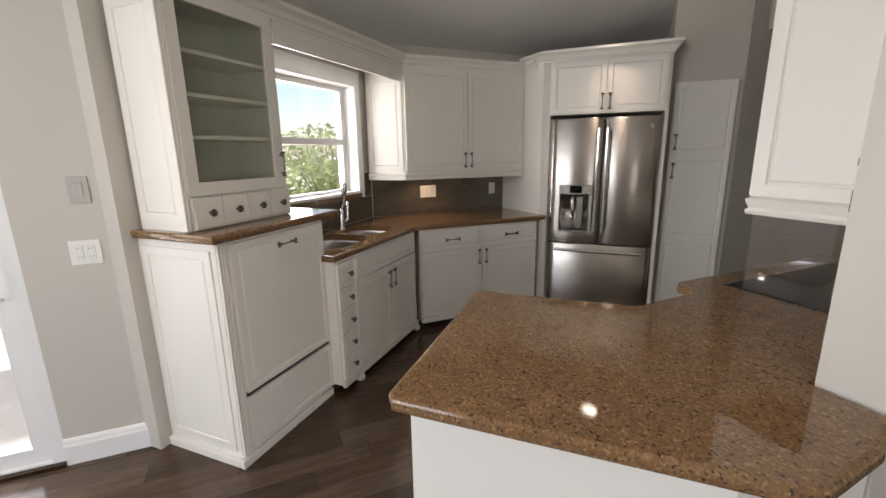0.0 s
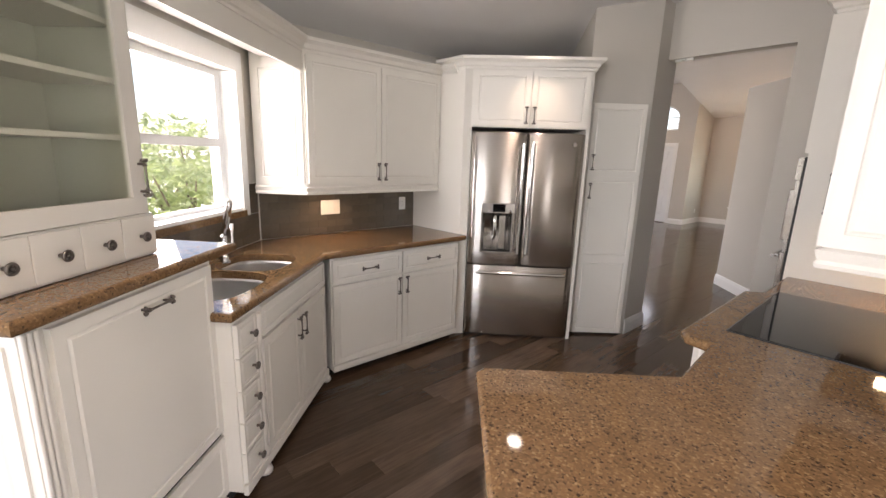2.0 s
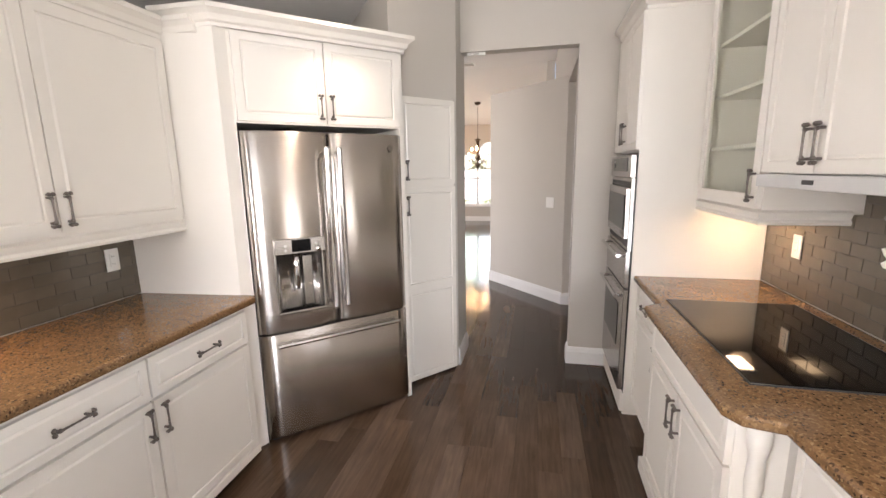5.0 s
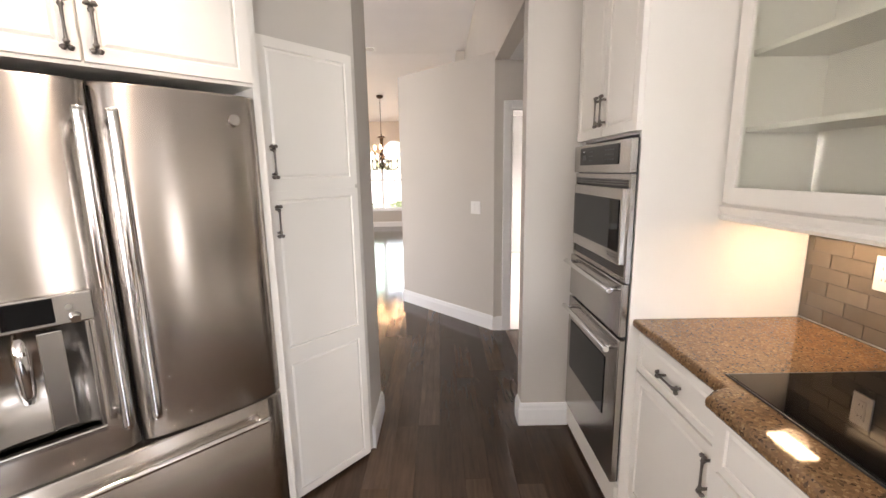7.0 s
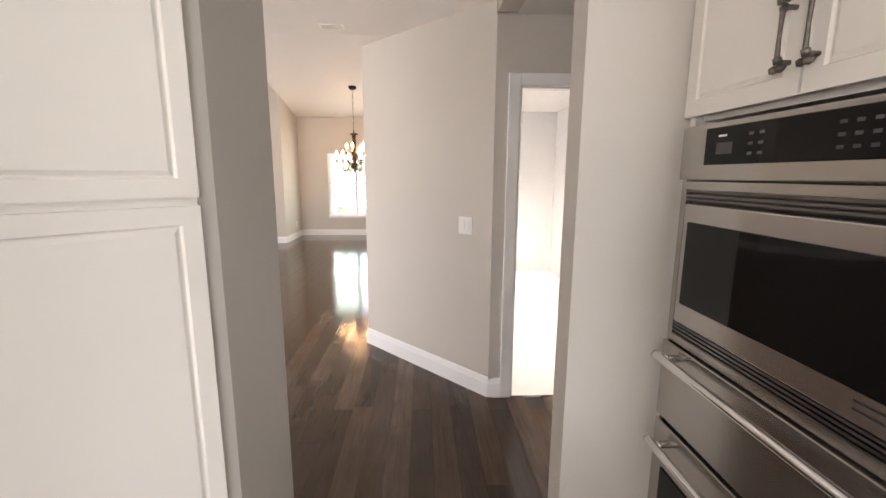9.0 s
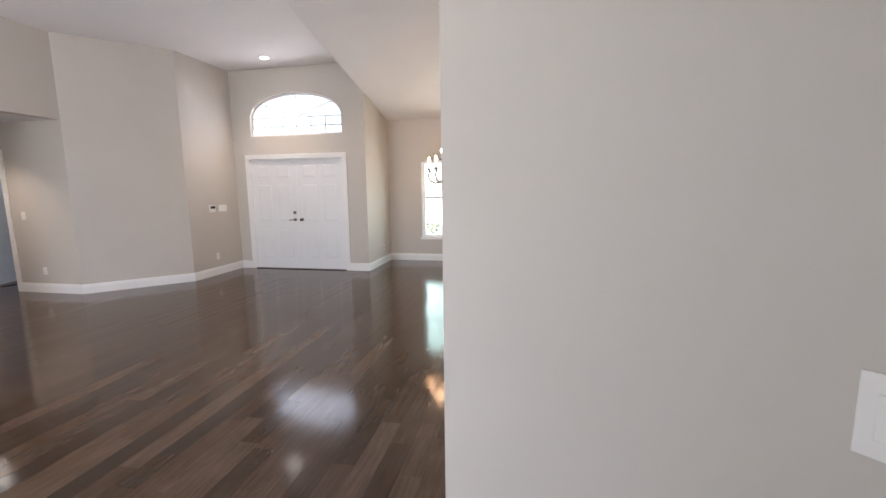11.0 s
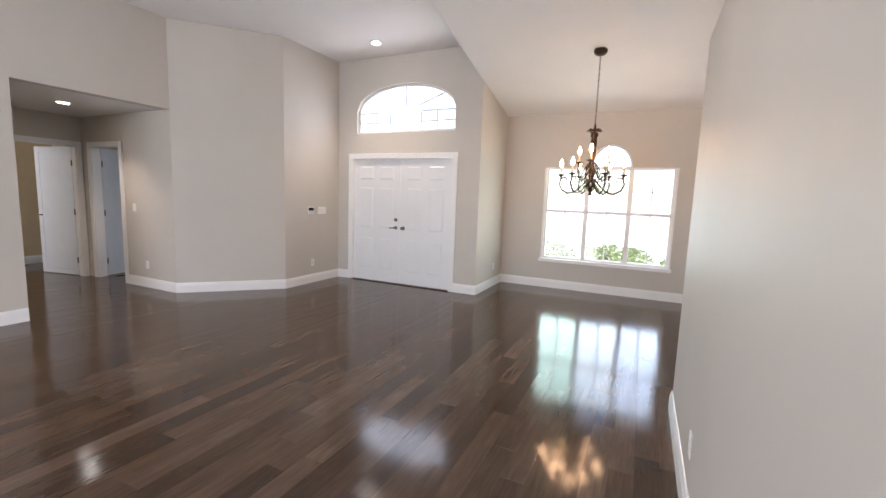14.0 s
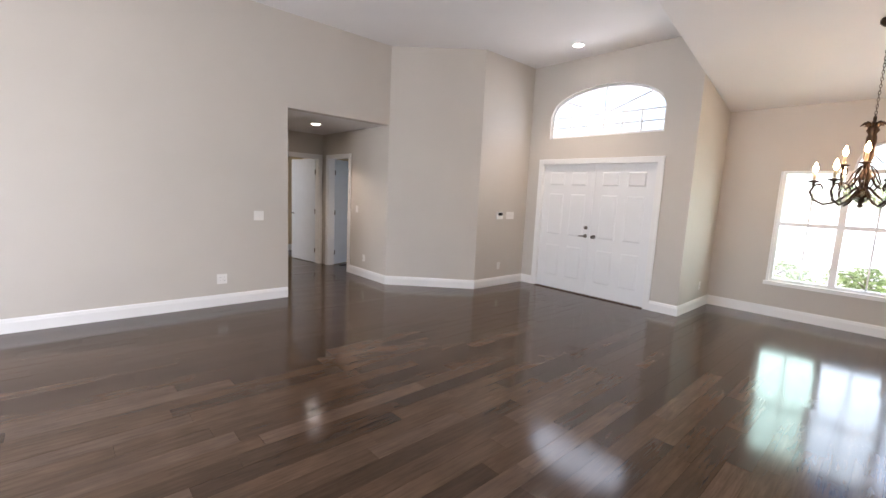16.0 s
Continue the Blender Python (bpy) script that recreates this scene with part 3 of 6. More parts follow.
def pull_mesh(length):
    """A bone-shaped pull: clustered knots at both ends of a slim bar, on two posts. Lies along x."""
    bm = B()
    h = length / 2
    pts = [(-h + 0.012, -0.024, 0), (-h * 0.55, -0.026, 0), (0, -0.0265, 0), (h * 0.55, -0.026, 0), (h - 0.012, -0.024, 0)]
    tube(bm, pts, [0.0058, 0.0045, 0.0035, 0.0045, 0.0058], 8)
    for s in (-1, 1):
        tube(bm, [(s * (h - 0.017), 0, 0), (s * (h - 0.017), -0.024, 0)], 0.005, 8)
        for dx, dz in ((0.004, 0.0075), (0.004, -0.0075), (-0.012, 0.0)):
            bmesh.ops.create_icosphere(bm, subdivisions=1, radius=0.0088, matrix=Matrix.Translation((s * (h - 0.008 + dx), -0.024, dz)))
        tube(bm, [(s * (h - 0.006), -0.0215, -0.016), (s * (h - 0.006), -0.0215, 0.016)], 0.004, 6)
    me = mesh_of("pull", bm, PEWTER, True)
    return me


def knob_mesh():
    bm = B()
    tube(bm, [(0, 0, 0), (0, -0.02, 0)], [0.007, 0.005], 8)
    n = 12
    ring = [(0.013 * math.cos(k * math.tau / n), -0.024, 0.013 * math.sin(k * math.tau / n)) for k in range(n + 1)]
    tube(bm, ring, 0.0055, 6, caps=False)
    bmesh.ops.create_icosphere(bm, subdivisions=1, radius=0.008, matrix=Matrix.Translation((0, -0.024, 0)))
    return mesh_of("knob", bm, PEWTER, True)


PULL = pull_mesh(0.13)
KNOB = knob_mesh()
VERT = pose(0, 0, 0, 0, 90, 0)


def pull(parent, x, y, z, vertical=False, me=None):
    return use("handle", me or PULL, parent, pose(x, y, z) @ (VERT if vertical else Matrix()), "dark pewter bone-shaped handle")


def knob(parent, x, y, z):
    return use("knob", KNOB, parent, pose(x, y, z), "dark pewter ring knob")


def door_part(cab, x0, x1, z0, z1, handle=None, name="door", y=0.0, rail=0.055):
    bm = B()
    panel_door(bm, x0, x1, z0, z1, y, rail=rail)
    d = part(name, bm, CAB, cab)
    if handle:
        for h in handle if isinstance(handle, list) else [handle]:
            kind, x, z = h
            if kind == "k":
                knob(d, x, y - 0.02, z)
            else:
                pull(d, x, y - 0.02, z, kind == "v")
    return d


def carcass(cab, x0, x1, d, z0, z1, name="body", mat=None):
    bm = B()
    box(bm, x0, x1, 0, d, z0, z1, 0.002)
    return part(name, bm, mat or CAB, cab)


def bun_foot(cab, x, y):
    bm = B()
    lathe(bm, [(0.018, 0.0), (0.03, 0.008), (0.034, 0.022), (0.03, 0.036), (0.02, 0.045), (0.022, 0.06)], (x, y, 0), 14)
    part("bun_foot", bm, CAB, cab)


CROWN = [(0, -0.005), (0.008, -0.005), (0.008, 0.012), (0.02, 0.02), (0.03, 0.045), (0.05, 0.06), (0.058, 0.064), (0.058, 0.085), (0, 0.085)]
LIGHTRAIL = [(0, 0.0), (0.012, 0.0), (0.016, 0.012), (0.008, 0.022), (0.014, 0.035), (0.018, 0.05), (0.0, 0.06)]


def moulding(parent, path, prof, z, name="moulding"):
    bm = B()
    extrude_profile(bm, path, [(o, u + z) for o, u in prof])
    return part(name, bm, CAB, parent)


def counter(name, outline, z0, z1, label, hole=None):
    """A stone slab with a rounded edge; an optional hole outline is cut for a sink."""
    bm = B()
    fs = prism(bm, outline, z0, z1)
    ring = [e for e in bm.edges if abs(e.verts[0].co.z - e.verts[1].co.z) < 1e-6]
    bmesh.ops.bevel(bm, geom=ring, offset=(z1 - z0) * 0.42, segments=4, affect="EDGES", profile=0.55)
    ob = part(name, bm, GRANITE)
    return tagged(ob, label, "countertop")


# ---------------------------------------------------------------- kitchen: west base run
W_FRONT = -3.06
cab = thing("base_cabinet", "cream white base cabinet with two doors under two drawers", "cabinet", pose(W_FRONT, 0.695, 0, 0, 0, 90), "kitchen base cabinets")
carcass(cab, 0, 1.16, 0.6, 0.06, 0.875)
# black plinth puts the darkness of the toe space into its colour
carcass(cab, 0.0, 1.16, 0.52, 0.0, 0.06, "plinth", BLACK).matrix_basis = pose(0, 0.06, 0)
door_part(cab, 0.01, 0.575, 0.11, 0.68, ("v", 0.545, 0.6))
door_part(cab, 0.585, 1.15, 0.11, 0.68, ("v", 0.615, 0.6))
door_part(cab, 0.01, 0.575, 0.695, 0.86, ("h", 0.29, 0.778), "drawer", rail=0.04)
door_part(cab, 0.585, 1.15, 0.695, 0.86, ("h", 0.87, 0.778), "drawer", rail=0.04)
bm = B()
box(bm, 0, 1.16, -0.024, 0.0, 0.055, 0.1, 0.004)
part("base_rail", bm, CAB, cab)

# sink base: local x runs north-west along the front, face to the north-east
SB = pose(-2.300, -0.120, 0, 0, 0, 135)
cab = thing("sink_cabinet", "cream white sink cabinet with small drawers and two doors", "cabinet", SB, "kitchen base cabinets")
carcass(cab, 0.0, 1.09, 0.56, 0.06, 0.60)
# black again, the dark toe space behind the feet as plinth colour
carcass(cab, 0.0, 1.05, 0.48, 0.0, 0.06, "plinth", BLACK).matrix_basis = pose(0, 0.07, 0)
bm = B()
box(bm, 0, 1.09, 0.0, 0.02, 0.60, 0.875)
part("face_frame", bm, CAB, cab)
bm = B()
box(bm, 0.0, 0.018, 0.02, 0.5, 0.60, 0.875)
part("side_gable", bm, CAB, cab)
zz = 0.1
for h in (0.145, 0.145, 0.145, 0.145, 0.15):
    door_part(cab, 0.012, 0.172, zz, zz + h, ("k", 0.115, zz + h / 2), "drawer", rail=0.02)
    zz += h + 0.006
bm = B()
lathe(bm, [(0.02, 0.1), (0.022, 0.14), (0.014, 0.17), (0.021, 0.25), (0.016, 0.34), (0.024, 0.4), (0.014, 0.42), (0.024, 0.45), (0.02, 0.55), (0.013, 0.65), (0.02, 0.72), (0.022, 0.84)], (0.195, -0.006, 0), 14)
part("pilaster", bm, CAB, cab, "turned cream white corner post")
door_part(cab, 0.222, 0.635, 0.10, 0.70, ("v", 0.605, 0.6))
door_part(cab, 0.645, 1.06, 0.10, 0.70, ("v", 0.675, 0.6))
door_part(cab, 0.222, 1.06, 0.715, 0.86, None, "false_front", rail=0.035)
bm = B()
box(bm, 0, 1.09, -0.024, 0.0, 0.045, 0.095, 0.004)
part("base_rail", bm, CAB, cab)
bun_foot(cab, 0.195, -0.005)
bun_foot(cab, 1.075, -0.005)

# counter of the west and sink runs, cut round the two sink bowls
SINKM = pose(-2.90, 0.07, 0, 0, 0, 135)
cbm = B()
prism(cbm, [(-3.03, 0.648), (-2.262, -0.122), (-2.70, -0.56), (-3.725, 0.468), (-3.725, 1.95), (-3.05, 1.95), (-3.03, 1.92)], 0.875, 0.915)
ring = [e for e in cbm.edges if abs(e.verts[0].co.z - e.verts[1].co.z) < 1e-6]
bmesh.ops.bevel(cbm, geom=ring, offset=0.017, segments=4, affect="EDGES", profile=0.55)
worktop = part("worktop", cbm, GRANITE)
tagged(worktop, "brown granite worktop with rounded edge round the sink", "countertop")


def oval(w, h, n=28, p=3.2):
    pts = []
    for k in range(n):
        a = k * math.tau / n
        c, s = math.cos(a), math.sin(a)
        pts.append((w / 2 * math.copysign(abs(c) ** (2 / p), c), h / 2 * math.copysign(abs(s) ** (2 / p), s)))
    return pts


def bowl(w, h, depth):
    bm = B()
    rows = [(1.0, 0.0), (0.985, -0.02), (0.96, -depth * 0.8), (0.9, -depth * 0.97), (0.75, -depth), (0.1, -depth - 0.004)]
    rings = [[bm.verts.new((x * k, y * k, z)) for x, y in oval(w, h)] for k, z in rows]
    n = len(rings[0])
    for r0, r1 in zip(rings, rings[1:]):
        for k in range(n):
            f = bm.faces.new((r0[k], r0[(k + 1) % n], r1[(k + 1) % n], r1[k]))
            f.smooth = True
    bm.faces.new(rings[-1])
    out = [bm.verts.new((x * 1.05, y * 1.05, 0.0)) for x, y in oval(w, h)]
    for k in range(n):
        bm.faces.new((out[k], out[(k + 1) % n], rings[0][(k + 1) % n], rings[0][k]))
    bmesh.ops.recalc_face_normals(bm, faces=bm.faces)
    return bm


# holes through the worktop for the two bowls
holes = []
for cx, w, h in ((-0.222, 0.485, 0.45), (0.235, 0.4, 0.4)):
    hb = B()
    fs = prism(hb, [(cx + x, y) for x, y in oval(w, h)], 0.8, 1.0)
    hob = new("cutter", mesh_of("cutter", hb, GRANITE))
    hob.matrix_basis = SINKM
    holes.append(hob)
bpy.context.view_layer.update()
for hob in holes:
    mod = worktop.modifiers.new("cut", "BOOLEAN")
    mod.object, mod.operation, mod.solver = hob, "DIFFERENCE", "EXACT"
dg = bpy.context.evaluated_depsgraph_get()
cut = bpy.data.meshes.new_from_object(worktop.evaluated_get(dg))
worktop.modifiers.clear()
worktop.data = cut
for hob in holes:
    bpy.data.objects.remove(hob)

sink = thing("kitchen_sink", "stainless steel double bowl undermount sink in the granite worktop", "sink", SINKM @ pose(0, 0, 0.874))
bm = bowl(0.492, 0.457, 0.2)
b1 = part("large_bowl", bm, SINKSTEEL, sink)
b1.matrix_basis = pose(-0.222, 0, 0)
bm = bowl(0.407, 0.407, 0.17)
b2 = part("small_bowl", bm, SINKSTEEL, sink)
b2.matrix_basis = pose(0.235, 0, 0)
for bowl_ob, dz in ((b1, -0.2), (b2, -0.17)):
    bm = B()
    lathe(bm, [(0.042, 0), (0.04, 0.004), (0.026, 0.002), (0.02, -0.002)], (0, 0, dz + 0.001), 16)
    part("drain", bm, CHROME, bowl_ob)

fau = thing("kitchen_faucet", "chrome single-lever kitchen faucet with a straight spray wand behind the sink", "faucet", pose(-3.16, 0.085, 0.915, 0, 0, 135))
bm = B()
lathe(bm, [(0.03, 0), (0.03, 0.012), (0.023, 0.02), (0.021, 0.05), (0.021, 0.15), (0.017, 0.16)], (0, 0, 0), 18)
part("body", bm, CHROME, fau)
bm = B()
tube(bm, [(0, 0, 0.14), (0, -0.012, 0.2), (0, -0.02, 0.205), (0, -0.045, 0.33), (0, -0.05, 0.36), (0, -0.052, 0.37)], [0.0145, 0.0145, 0.019, 0.021, 0.02, 0.012], 16)
part("spray_wand", bm, CHROME, fau)
bm = B()
tube(bm, [(0.015, 0, 0.06), (0.07, 0, 0.062), (0.084, 0, 0.08), (0.086, 0, 0.14), (0.08, -0.01, 0.215)], [0.012, 0.012, 0.014, 0.012, 0.009], 12)
part("lever", bm, CHROME, fau)

# ---------------------------------------------------------------- kitchen: hutch
HM = pose(-1.857, -0.683, 0, 0, 0, 135)
hut = thing("hutch_base_cabinet", "cream white hutch base with a tall front over a drawer", "cabinet", HM, "kitchen base cabinets")
carcass(hut, 0, 0.74, 0.51, 0.04, 1.125)
bm = B()
box(bm, -0.02, 0.70, -0.024, 0.0, 0.0, 0.045, 0.004)
box(bm, -0.02, 0.0, 0.0, 0.51, 0.0, 0.045, 0.004)
part("base_rail", bm, CAB, hut)
bm = B()
for k in range(3):
    box(bm, 0.002 + k * 0.016, 0.014 + k * 0.016, -0.014, 0.0, 0.05, 1.12, 0.004)
part("fluted_stile", bm, CAB, hut)
door_part(hut, 0.065, 0.715, 0.37, 1.11, ("h", 0.40, 1.055), "door", rail=0.05)
door_part(hut, 0.065, 0.715, 0.06, 0.345, None, "drawer", rail=0.05)
# black strip paints the shade between the hutch door and drawer
bm = B()
box(bm, 0.065, 0.715, -0.004, 0.0, 0.343, 0.372)
part("shadow_gap", bm, BLACK, hut)
bm = B()
panel_door(bm, -0.48, -0.03, 0.08, 1.09, 0, t=0.008)
sp = part("side_panel", bm, CAB, hut)
sp.matrix_basis = pose(0, 0, 0, 0, 0, -90)
hcm = B()
prism(hcm, [(-1.857 + 0.045, -0.683), (-1.857 + 0.03 - 0.91 * R2, -0.683 + 0.03 + 0.91 * R2 - 0.02), (-1.857 - 0.91 * R2 - 0.36, -0.683 + 0.91 * R2 - 0.36), (-2.232, -1.03), (-2.215, -1.075)], 1.125, 1.165)
ring = [e for e in hcm.edges if abs(e.verts[0].co.z - e.verts[1].co.z) < 1e-6]
bmesh.ops.bevel(hcm, geom=ring, offset=0.017, segments=4, affect="EDGES", profile=0.55)
tagged(part("hutch_worktop", hcm, GRANITE), "raised brown granite worktop of the hutch", "countertop")

HU = pose(-1.985, -0.775, 0, 0, 0, 135)
hu = thing("hutch_upper_cabinet", "cream white hutch cabinet with a glass door and open shelves inside", "cabinet", HU, "kitchen wall cabinets")
bm = B()
D0 = 0.335
box(bm, 0, 0.018, 0, D0, 1.165, 2.21)
box(bm, 0.602, 0.62, 0, D0, 1.165, 2.21)
box(bm, 0.018, 0.602, D0 - 0.012, D0, 1.165, 2.21)
box(bm, 0.018, 0.602, 0, D0 - 0.012, 2.19, 2.21)
box(bm, 0.018, 0.602, 0, D0 - 0.012, 1.165, 1.335)
part("body", bm, CAB_IN, hu)
bm = B()
box(bm, -0.003, 0.0, -0.001, D0, 1.165, 2.215)
part("side_skin", bm, CAB, hu)
bm = B()
panel_door(bm, -D0 + 0.02, -0.03, 1.2, 2.16, -0.003, t=0.008)
sp = part("side_panel", bm, CAB, hu)
sp.matrix_basis = pose(0, 0, 0, 0, 0, -90)
bm = B()
for k in range(2):
    box(bm, -0.034 + k * 0.015, -0.02 + k * 0.015, -0.016, 0.03, 1.17, 2.21, 0.004)
part("fluted_stile", bm, CAB, hu)
for z in (1.577, 1.762, 1.947):
    bm = B()
    box(bm, 0.02, 0.6, 0.03, D0 - 0.014, z, z + 0.018, 0.002)
    part("shelf", bm, CAB, hu)
gd = B()
ring_frame(gd, -0.004, 0.592, 1.325, 2.2, 0.058, -0.02, 0.0)
gdo = part("door", gd, CAB, hu, "glass door in a cream white frame")
bm = B()
box(bm, 0.052, 0.536, -0.012, -0.008, 1.381, 2.143)
part("pane", bm, CABGLASS, gdo).visible_shadow = False
pull(gdo, 0.572, -0.02, 1.45, True)
bm = B()
box(bm, 0.0, 0.62, -0.012, 0.0, 1.168, 1.32)
part("drawer_rail", bm, CAB, hu)
for k in range(4):
    x0 = 0.012 + k * 0.152
    bm = B()
    box(bm, x0 + 0.001, x0 + 0.15, -0.02, -0.012, 1.175, 1.314, 0.002)
    dr = part("drawer", bm, CAB, hu)
    knob(dr, x0 + 0.078, -0.02, 1.243)

# ---------------------------------------------------------------- kitchen: west wall cabinets and valance
uc = thing("wall_cabinet", "cream white two-door wall cabinet with an angled end panel", "cabinet", None, "kitchen wall cabinets")
bm = B()
prism(bm, [(-3.725, 0.50), (-3.665, 0.445), (-3.403, 0.705), (-3.403, 1.93), (-3.725, 1.93)][::-1], 1.31, 2.215)
part("body", bm, CAB, uc)
UM = pose(-3.403, 0.705, 0, 0, 0, 90)
for x0, x1, hx in ((0.012, 0.598, 0.57), (0.604, 1.19, 0.632)):
    d = door_part(uc, x0, x1, 1.345, 2.19, ("v", hx, 1.43))
    d.matrix_basis = UM
bm = B()
panel_door(bm, 0.02, 0.355, 1.345, 2.14, 0, t=0.01)
sp = part("end_panel", bm, CAB, uc)
sp.matrix_basis = pose(-3.665, 0.445, 0, 0, 0, 45)
moulding(uc, [(-3.403, 1.93), (-3.403, 0.705), (-3.665, 0.445)][::-1], LIGHTRAIL, 1.265, "light_rail")
val = thing("window_valance", "cream painted valance board over the sink window", "valance", None, "")
v0, v1 = (-2.43, -0.325), (-3.405, 0.70)
bm = B()
prism(bm, [v0, v1, (v1[0] - 0.013, v1[1] - 0.013), (v0[0] - 0.013, v0[1] - 0.013)], 2.085, 2.215)
part("board", bm, CAB, val)
cr = thing("crown_moulding", "cream white crown moulding along the wall cabinets", "moulding")
moulding(cr, [(-2.24, -1.03), (-1.985, -0.775), (-1.985 - 0.62 * R2, -0.775 + 0.62 * R2), (-3.403, 0.70), (-3.403, 1.93), (-3.2, 1.93)][::1], CROWN, 2.21, "crown")
bm = B()
prism(bm, [(-2.24, -1.03), (-1.995, -0.785), (-2.43, -0.335), (-3.41, 0.70), (-3.41, 1.93), (-3.725, 1.93), (-3.725, 0.47)], 2.235, 2.25)
part("cabinet_top", bm, CAB, cr)
bm = B()
prism(bm, [(-2.445, -0.345), (-3.42, 0.68), (-3.6, 0.5), (-2.62, -0.52)][::-1], 2.17, 2.185)
part("soffit_board", bm, CAB, val)

# ---------------------------------------------------------------- refrigerator and its surround
FM = pose(-3.068, 1.98, 0, 0, 0, 45)
FW = 0.912
sur = thing("refrigerator_surround", "cream white tall cabinet surround with two doors over the refrigerator", "cabinet", FM, "kitchen wall cabinets")
bm = B()
box(bm, -0.015, 0.008 - 0.015, 0.02, 0.4, 0.0, 2.26)
box(bm, FW + 0.004, FW + 0.03, 0.02, 0.42, 0.0, 2.26)
part("side_gable", bm, CAB, sur)
bm = B()
prism(bm, [(-0.015, 0.02), (-0.015, 0.035), (-0.56, 0.43), (-0.565, 0.42), (-0.075, 0.0)], 0.0, 2.26)
part("tall_panel", bm, CAB, sur)
bm = B()
box(bm, -0.06, FW + 0.03, 0.021, 0.5, 1.81, 2.26)
part("body", bm, CAB, sur)
for x0, x1, hx in ((0.0, 0.452, 0.425), (0.46, FW, 0.487)):
    door_part(sur, x0, x1, 1.82, 2.245, ("v", hx, 1.905), y=0.02)
moulding(sur, [(-0.29, 0.2), (-0.075, 0.0), (FW + 0.03, 0.0), (FW + 0.03, 0.4)], CROWN, 2.255, "crown")

fr = thing("refrigerator", "stainless steel french-door refrigerator with water dispenser and bottom freezer", "refrigerator", FM)
bm = B()
box(bm, 0.003, FW - 0.003, 0.045, 0.46, 0.03, 1.765, 0.004)
part("case", bm, material("dark_grey_case", (0.08, 0.078, 0.076), 0.45), fr)


def steel_front(x0, x1, z0, z1, bulge=0.02, hole=None):
    """A door leaf, slightly bowed across its width; a hole (x, x, z, z) is left open through the front."""
    bm = B()
    n = 12
    ts = [k / n for k in range(n + 1)]
    zs = [z0, z0 + 0.008, z1 - 0.008, z1]
    if hole:
        ts = sorted(set(ts + [(hole[0] - x0) / (x1 - x0), (hole[1] - x0) / (x1 - x0)]))
        zs = sorted(zs + [hole[2], hole[3]])
    rows = []
    for z in zs:
        e = 0.006 if z in (z0, z1) else 0.0
        row = []
        for t in ts:
            edge = 0.012 * (max(0, 1 - min(t, 1 - t) * n)) ** 2
            row.append(bm.verts.new((x0 + (x1 - x0) * t, -bulge * (1 - (2 * t - 1) ** 2) + edge + e, z)))
        rows.append(row)
    for r0, r1 in zip(rows, rows[1:]):
        for k in range(len(ts) - 1):
            cx, cz = (r0[k].co.x + r0[k + 1].co.x) / 2, (r0[k].co.z + r1[k].co.z) / 2
            if hole and hole[0] < cx < hole[1] and hole[2] < cz < hole[3]:
                continue
            f = bm.faces.new((r0[k], r0[k + 1], r1[k + 1], r1[k]))
            f.smooth = True
    rim = rows[0] + [r[-1] for r in rows[1:]] + rows[-1][-2::-1] + [r[0] for r in rows[-2:0:-1]]
    back = [bm.verts.new((v.co.x, 0.045, v.co.z)) for v in rim]
    m = len(rim)
    for k in range(m):
        bm.faces.new((rim[(k + 1) % m], rim[k], back[k], back[(k + 1) % m]))
    bm.faces.new(back)
    if not hole:
        bmesh.ops.recalc_face_normals(bm, faces=bm.faces)
    return bm


RX0, RX1, RZ0, RZ1 = 0.115, 0.365, 0.785, 1.11
ld = part("left_door", steel_front(0.0, 0.453, 0.665, 1.772, 0.02, (RX0, RX1, RZ0, RZ1)), STEEL, fr)
rd = part("right_door", steel_front(0.459, FW, 0.665, 1.772), STEEL, fr)
fz = part("freezer_drawer", steel_front(0.0, FW, 0.018, 0.655, 0.012), STEEL, fr)
bm = B()
box(bm, 0.02, FW - 0.02, 0.03, 0.06, 0.0, 0.025)
part("kick_plate", bm, BLACK, fr)


def bar_handle(parent, p0, p1, r=0.012, off=0.05):
    bm = B()
    p0, p1 = Vector(p0), Vector(p1)
    d = (p1 - p0).normalized()
    o = Vector((0, -off, 0))
    tube(bm, [p0 + o - d * 0.012, p0 + o, p1 + o, p1 + o + d * 0.012], r, 12)
    for p in (p0 + d * 0.02, p1 - d * 0.02):
        tube(bm, [p, p + o], r * 0.85, 10)
    return part("handle", bm, CHROME, parent, "polished steel bar handle")


bar_handle(ld, (0.42, -0.012, 0.78), (0.42, -0.012, 1.68), 0.015, 0.055)
bar_handle(rd, (0.492, -0.012, 0.78), (0.492, -0.012, 1.68), 0.015, 0.055)
bar_handle(fz, (0.09, -0.01, 0.60), (FW - 0.09, -0.01, 0.60))
# water dispenser: a lined recess with a round back, control strip above and drip tray below
bm = B()
n = 10
lip = [((RX0 + RX1) / 2 - (RX1 - RX0) / 2 * math.cos(k * math.pi / n), -0.016 + 0.056 * math.sin(k * math.pi / n) ** 0.6) for k in range(n + 1)]
for (xa, ya), (xb, yb) in zip(lip, lip[1:]):
    f = bm.faces.new([bm.verts.new(v) for v in ((xa, ya, RZ0), (xb, yb, RZ0), (xb, yb, RZ1), (xa, ya, RZ1))])
    f.smooth = True
bm.faces.new([bm.verts.new((x, y, RZ1)) for x, y in lip])
bm.faces.new([bm.verts.new((x, y, RZ0)) for x, y in lip][::-1])
bmesh.ops.remove_doubles(bm, verts=bm.verts, dist=0.0005)
dp = part("water_dispenser", bm, STEELH, ld, "dispenser recess lined with brushed steel")
bm = B()
